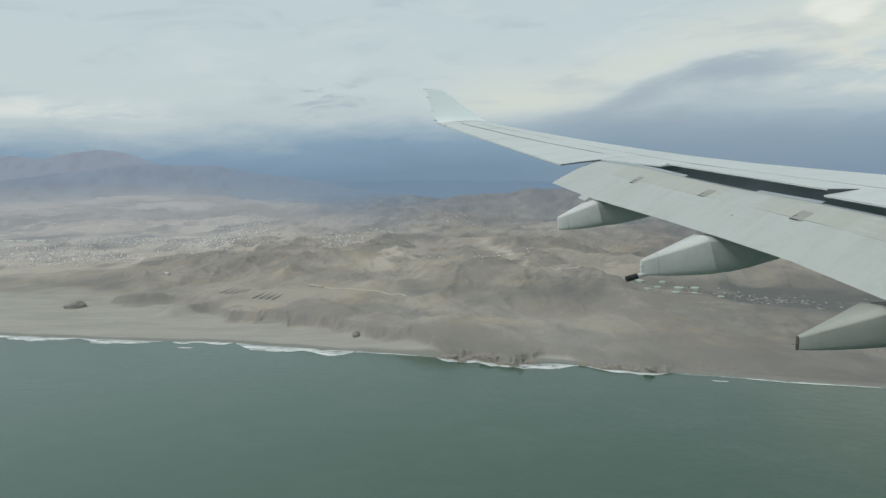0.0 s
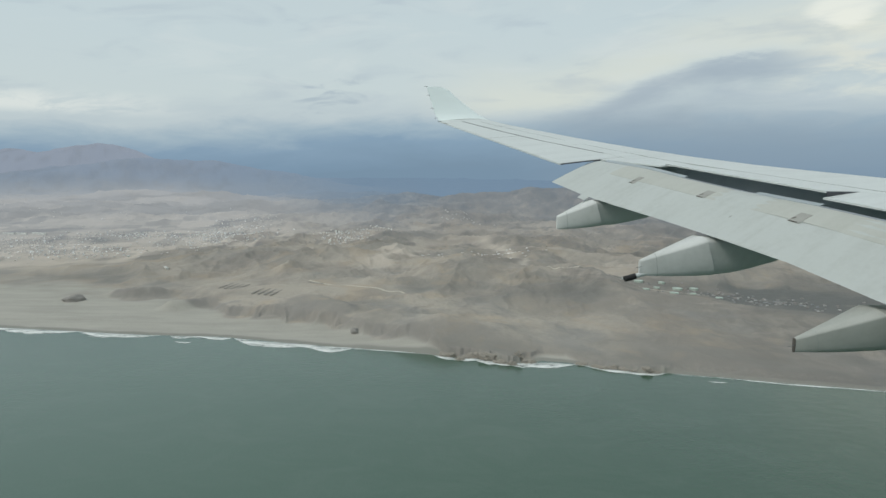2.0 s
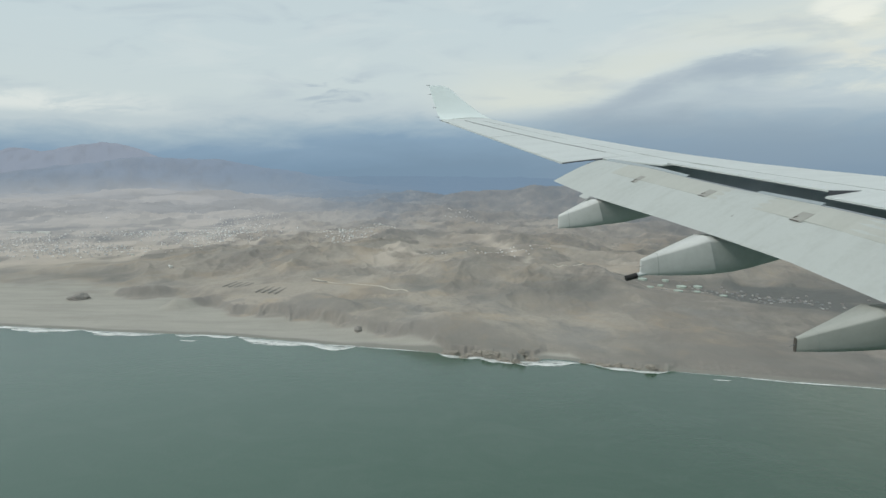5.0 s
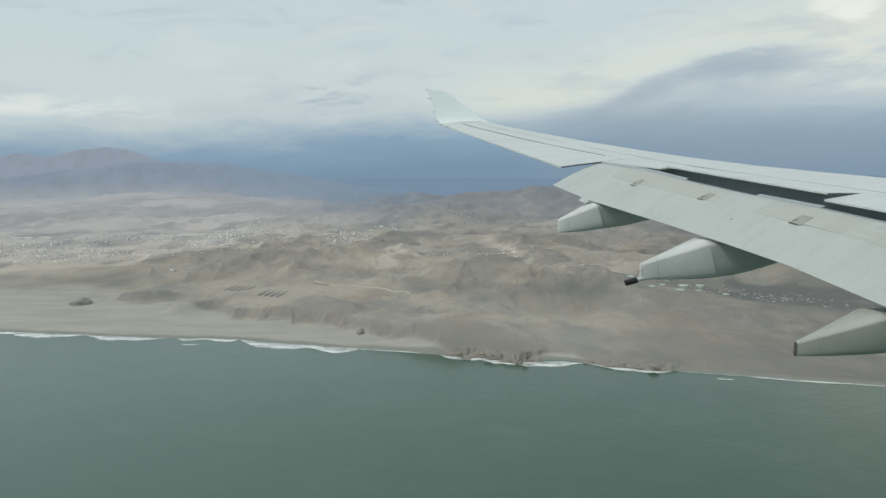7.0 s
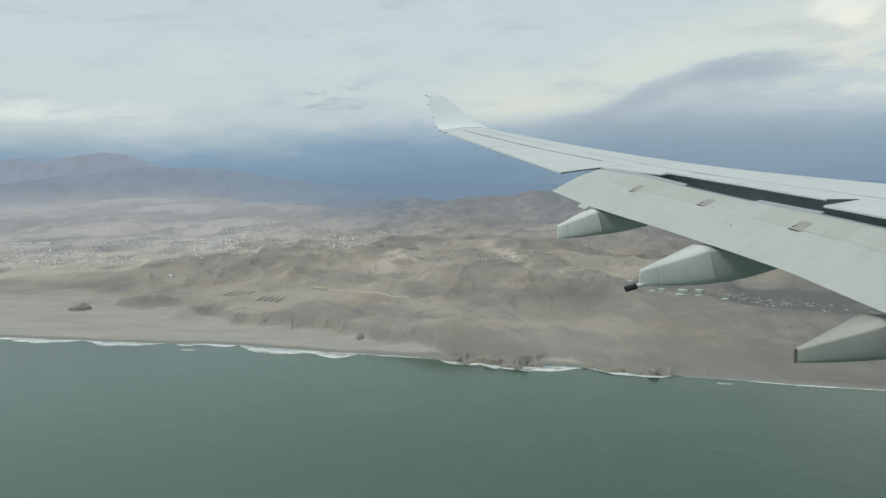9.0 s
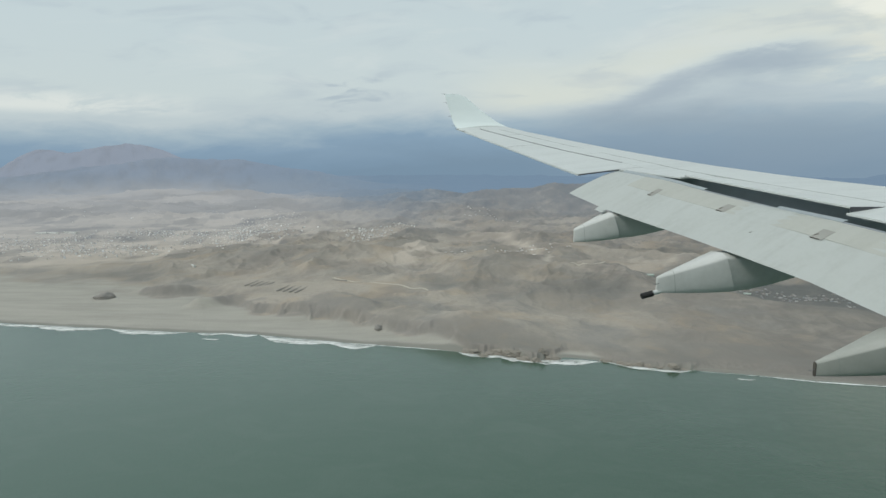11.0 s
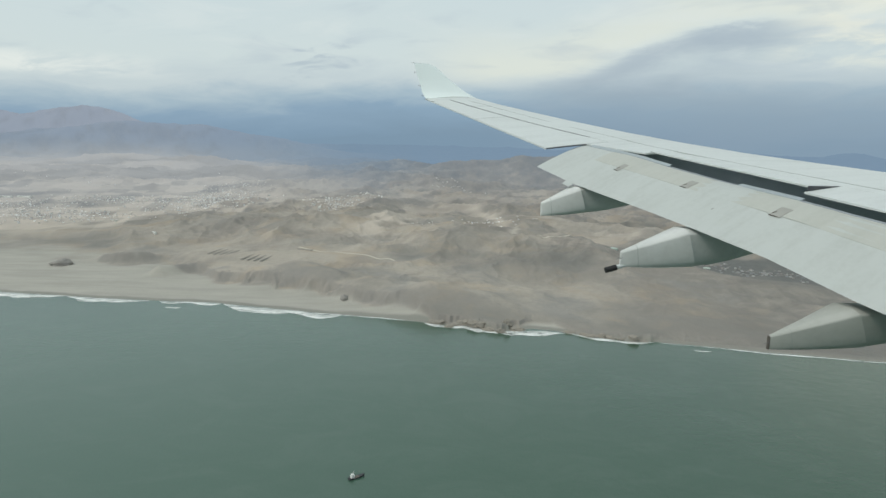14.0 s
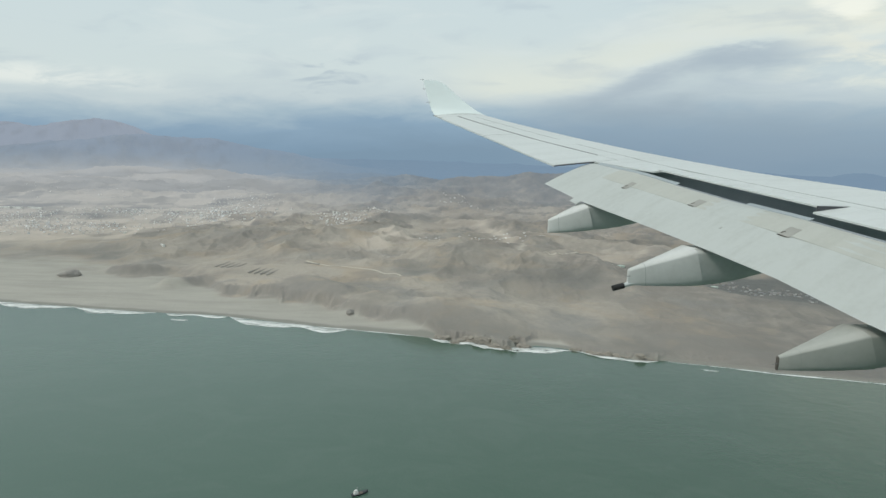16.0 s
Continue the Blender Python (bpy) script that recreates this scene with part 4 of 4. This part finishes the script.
for cx, cy, wx, wy, count in clusters:
    x, y = rng.normal(cx, wx, count), rng.normal(cy, wy, count)
    x, y = np.round(x / 16) * 16 + rng.uniform(-4, 4, count), np.round(y / 24) * 24 + rng.uniform(-5, 5, count)
    h = height(x, y)
    X, Y, Z, K = placed(x, y, h)
    for i in range(count):
        boxes.append((X[i], Y[i], Z[i], rng.uniform(5, 10), rng.uniform(5, 9), rng.uniform(2.4, 4.2), rng.normal(0.25, 0.2), K[i]))
tagged(solid_boxes("town_houses", boxes, HOUSE), "low plastered town houses scattered over the plain", "houses", kind="stuff")
boxes = []
x, y = rng.normal(1090, 130, 140), rng.normal(10, 55, 140)
y = VALLEY(x) + y
h = height(x, y)
for i in range(140):
    boxes.append((x[i], y[i], h[i], rng.uniform(5, 9), rng.uniform(4, 7), rng.uniform(2.2, 3.6), rng.normal(-0.2, 0.25), 1.0))
tagged(solid_boxes("village_houses", boxes, VILLAGE), "dimmer village houses along a green valley", "houses", kind="stuff")


def on_ground(x, y):
    x, y = np.array([float(x)]), np.array([float(y)])
    X, Y, Z, K = placed(x, y, height(x, y))
    return float(X[0]), float(Y[0]), float(Z[0]), float(K[0])


def shed(x, y, l, w, h, turn, wall, roof, label, group, name="warehouse"):
    """A long hall with a low gabled roof."""
    X, Y, Z, K = on_ground(x, y)
    top = tagged(new(name), label, name.replace("_", " "), group)
    top.matrix_world = pose(X, Y, Z, 0, 0, turn)
    l, w, h = l * K / 2, w * K / 2, h * K
    body = [(-l, -w, -6), (l, -w, -6), (l, w, -6), (-l, w, -6), (-l, -w, h), (l, -w, h), (l, w, h), (-l, w, h), (-l, 0, h * 1.3), (l, 0, h * 1.3)]
    link_mesh("wall", body, [(0, 1, 5, 4), (1, 2, 6, 9, 5), (2, 3, 7, 6), (3, 0, 4, 8, 7)], wall, top)
    e, u = 0.4, 0.25
    r = [(-l - e, -w - e, h), (l + e, -w - e, h), (l + e, 0, h * 1.32), (-l - e, 0, h * 1.32), (l + e, w + e, h), (-l - e, w + e, h)]
    r += [(p[0], p[1], p[2] + u) for p in r]
    link_mesh("roof", r, [(6, 7, 8, 9), (9, 8, 10, 11), (0, 1, 7, 6), (4, 5, 11, 10), (1, 2, 8, 7), (2, 4, 10, 8), (3, 0, 6, 9), (5, 3, 9, 11), (0, 3, 2, 1), (3, 5, 4, 2)], roof, top)
    return top


for x0, y0 in ((-749, 2238), (-604, 2129)):
    for i in range(4):
        shed(x0 + i * 22, y0 - i * 7, 96, 5.5, 1.7, 79, GREY_WALL, DARK_ROOF, "long dark-roofed poultry shed on a bare slope", "poultry sheds", "shed")
shed(-436, 2246, 58, 5, 2.4, -14, GREY_WALL, DARK_ROOF, "long low brown shed beside the dirt road", "poultry sheds", "shed")
for x, y, l, turn in ((-2680, 4005, 66, 3), (-2600, 3995, 70, 2), (-2479, 3985, 80, 0)):
    shed(x, y, l, 18, 6, turn, TIN, TIN, "long white hall with a pale tin roof", "white halls", "hall")
shed(-1120, 2620, 34, 9, 3, -50, TIN, TIN, "small white hall alone on a bare slope", "white halls", "hall")
for x, y in zip(rng.normal(-1420, 260, 16), rng.normal(4020, 280, 16)):
    shed(x, y, rng.uniform(9, 17), rng.uniform(7, 11), rng.uniform(3.5, 6), rng.uniform(-30, 30), TIN, TIN, "bright tin-roofed building among the town houses", "bright town buildings", "building")
for x, y in zip(rng.normal(-570, 80, 4), rng.normal(3680, 60, 4)):
    shed(x, y, rng.uniform(9, 16), rng.uniform(7, 11), rng.uniform(4, 6), rng.uniform(-30, 30), TIN, TIN, "bright tin-roofed building at the foot of the hills", "bright town buildings", "building")


def tank(x, y, r, h):
    """A round storage tank: shell, low cone roof, rim and stair."""
    X, Y, Z, K = on_ground(x, y)
    top = tagged(new("storage_tank"), "pale green round storage tank with a low cone roof", "storage tank", "tank farm")
    top.matrix_world = pose(X, Y, Z)
    n_side = 28
    circ = [(math.cos(2 * math.pi * i / n_side), math.sin(2 * math.pi * i / n_side)) for i in range(n_side)]
    loft("shell", [[(r * c, r * s, -5) for c, s in circ], [(r * c, r * s, h) for c, s in circ]], TANK, top, angle=30)
    link_mesh("roof", [(r * c * 1.01, r * s * 1.01, h + 0.1) for c, s in circ] + [(0, 0, h + r * 0.09)], [(i, (i + 1) % n_side, n_side) for i in range(n_side)], TANK_ROOF, top, smooth_angle=20)
    loft("rim", [[(r * c * 1.03, r * s * 1.03, h - 0.5) for c, s in circ], [(r * c * 1.03, r * s * 1.03, h + 0.4) for c, s in circ]], TANK, top, close=False)
    return top


for i, (x, dy) in enumerate(((700, 70), (738, -48), (752, 96), (790, 28), (815, -66), (828, 112), (858, 46), (880, -30), (918, 84), (945, -52))):
    tank(x, VALLEY(x) + dy, (15, 12, 17, 11)[i % 4], (5, 4, 6, 4)[i % 4])


def track(name, points, wide, label):
    """A dirt road laid over the ground."""
    pts = np.array(points, float)
    t = np.linspace(0, len(pts) - 1, 90)
    x, y = np.interp(t, range(len(pts)), pts[:, 0]), np.interp(t, range(len(pts)), pts[:, 1])
    x, y = np.convolve(np.pad(x, 4, mode="edge"), np.ones(9) / 9, "valid"), np.convolve(np.pad(y, 4, mode="edge"), np.ones(9) / 9, "valid")
    tx, ty = np.gradient(x), np.gradient(y)
    ln = np.hypot(tx, ty)
    nx, ny = -ty / ln, tx / ln
    cols = np.linspace(-wide / 2, wide / 2, 4)
    gx, gy = x[:, None] + nx[:, None] * cols, y[:, None] + ny[:, None] * cols
    X, Y, Z, _ = placed(gx, gy, height(gx, gy) + 0.9)
    return tagged(grid_mesh(name, np.stack([X, Y, Z], 2), TRACK), label, "road", kind="structure")


track("road_1", [(-468, 2277), (-430, 2255), (-385, 2232), (-330, 2205), (-280, 2190), (-240, 2182), (-205, 2172), (-168, 2128), (-132, 2146), (-100, 2090)], 8, "pale graded dirt road winding over the hills")
track("road_2", [(400, 2420), (450, 2345), (520, 2350), (583, 2379), (640, 2270), (700, 2300), (800, 2250), (930, 2180)], 8, "pale valley road past the tanks")

# the fishing boat off the shore
HULL = plain("dark_hull_paint", (0.05, 0.055, 0.06), 0.6, 0.0, 0.3, 0.6)
CABIN = plain("white_cabin_paint", (0.75, 0.75, 0.72), 0.5, 0.0, 0.15, 0.8)
DECK = plain("rusty_deck", (0.22, 0.19, 0.16), 0.8, 0.0, 0.3, 0.7)
boat = tagged(new("fishing_boat"), "dark-hulled fishing boat with a white wheelhouse on the sea", "boat")
boat.matrix_world = pose(-90, 795, 0, 0, 0, 32)
hull = []
for x, w, z in ((-11.5, 2.6, 2.2), (-9, 3.2, 2.0), (-3, 3.5, 1.9), (3, 3.3, 2.1), (8, 2.2, 2.8), (11.5, 0.15, 3.7)):
    hull.append([(x, -w, z), (x, -w * 0.8, -1.0), (x, w * 0.8, -1.0), (x, w, z)])
loft("hull", hull, HULL, boat)
link_mesh("deck", [(-11.2, -2.4, 1.75), (-9, -2.95, 1.75), (3, -3.05, 1.8), (8, -2.0, 2.3), (11, -0.1, 3.0), (11, 0.1, 3.0), (8, 2.0, 2.3), (3, 3.05, 1.8), (-9, 2.95, 1.75), (-11.2, 2.4, 1.75)], [tuple(range(10))], DECK, boat)


def box(name, lo, hi, mat, parent, label="", bevel=0.05):
    bm = bmesh.new()
    bmesh.ops.create_cube(bm, size=1.0)
    for v in bm.verts:
        v.co = Vector([lo[i] + (v.co[i] + 0.5) * (hi[i] - lo[i]) for i in range(3)])
    bmesh.ops.bevel(bm, geom=bm.edges[:], offset=bevel, segments=2, affect="EDGES")
    me = bpy.data.meshes.new(name)
    bm.to_mesh(me)
    bm.free()
    ob = new(name, me)
    me.materials.append(mat)
    ob.parent = parent
    return tagged(ob, label)


house = box("wheelhouse", (-8.5, -2.0, 1.75), (-3.2, 2.0, 5.0), CABIN, boat)
box("bridge", (-7.6, -1.7, 5.0), (-4.2, 1.7, 7.0), CABIN, house)
tube("mast", (-4.0, 0, 6.9), (-4.0, 0, 12.5), 0.14, 0.08, CABIN, boat)
tube("boom", (-4.0, 0, 6.0), (4.5, 0, 8.8), 0.12, 0.08, DECK, boat)
box("hatch", (-1.0, -1.4, 1.8), (2.5, 1.4, 2.6), DECK, boat)


# ---- rocks at the water's edge and on the beach ----
CRAG, k, bsdf = material("dark_shore_rock", 0.95)
at = k.add("ShaderNodeNewGeometry").outputs["Position"]
k.put(k.mix(k.noise(at, 0.18, 5.0, 0.7), (0.215, 0.204, 0.19, 1), (0.385, 0.345, 0.285, 1)), bsdf.inputs["Base Color"])
bump(k, bsdf, k.noise(at, 0.5, 4.0, 0.7), 1.5, 0.6)


def rock(x, y, r, tall, seed, label, group, jag=1.0, mat=CRAG, sink=-0.1, flat=0.7, turn=None):
    """A craggy boulder sunk in the ground."""
    X, Y, Z, _ = on_ground(x, y)
    bm = bmesh.new()
    bmesh.ops.create_icosphere(bm, subdivisions=4, radius=1.0)
    for v in bm.verts:
        p = v.co.copy()
        q = Vector((p.x * 1.6 + seed * 3.1, p.y * 1.6, p.z * 1.6))
        d = min(1.3, 1 + 0.5 * jag * noise.fractal(q, 0.9, 2.1, 4)) - 0.25 * jag * abs(noise.noise(q * 2.3))
        v.co = Vector((p.x * d * r, p.y * d * r * flat, p.z * d * tall))
    me = bpy.data.meshes.new("rock")
    bm.to_mesh(me)
    bm.free()
    me.materials.append(mat)
    ob = new("rock", me)
    ob.matrix_world = pose(X, Y, max(Z, 0) - tall * sink, 0, 0, seed * 47 if turn is None else turn)
    return tagged(ob, label, "rock", group)


for i in range(11):
    x = 14 + i * 20 + float(rng.uniform(-8, 8))
    rock(x, float(shoreline(np.array([x]))[0]) + rng.uniform(-6, 4), rng.uniform(11, 21), rng.uniform(6, 11), 3 + i, "jagged dark crag at the foot of the headland, in the surf", "shore crags", 1.0, CRAG, 0.05, 0.5, -8 + rng.uniform(-16, 16))
for i in range(8):
    x = 338 + i * 21 + float(rng.uniform(-8, 8))
    rock(x, float(shoreline(np.array([x]))[0]) + rng.uniform(-4, 4), rng.uniform(9, 15), rng.uniform(4, 7), 40 + i, "low dark crag along the shore", "shore crags", 0.8, CRAG, -0.1, 0.45, -14 + rng.uniform(-14, 14))

MOUND, k, bsdf = material("weathered_outcrop_earth", 0.95)
at = k.add("ShaderNodeNewGeometry").outputs["Position"]
k.put(k.mix(k.noise(at, 0.09, 5.0, 0.7), (0.25, 0.238, 0.225, 1), (0.325, 0.304, 0.275, 1)), bsdf.inputs["Base Color"])
bump(k, bsdf, k.noise(at, 0.12, 5.0, 0.7), 4.0, 0.7)
rock(-1205, 2100, 36, 19, 1, "low dark mound alone on the grey beach", "", 0.5, MOUND, 0.0)
rock(-226, 1694, 16, 10, 2, "small dark rock standing on the beach", "", 0.5, MOUND, 0.0)
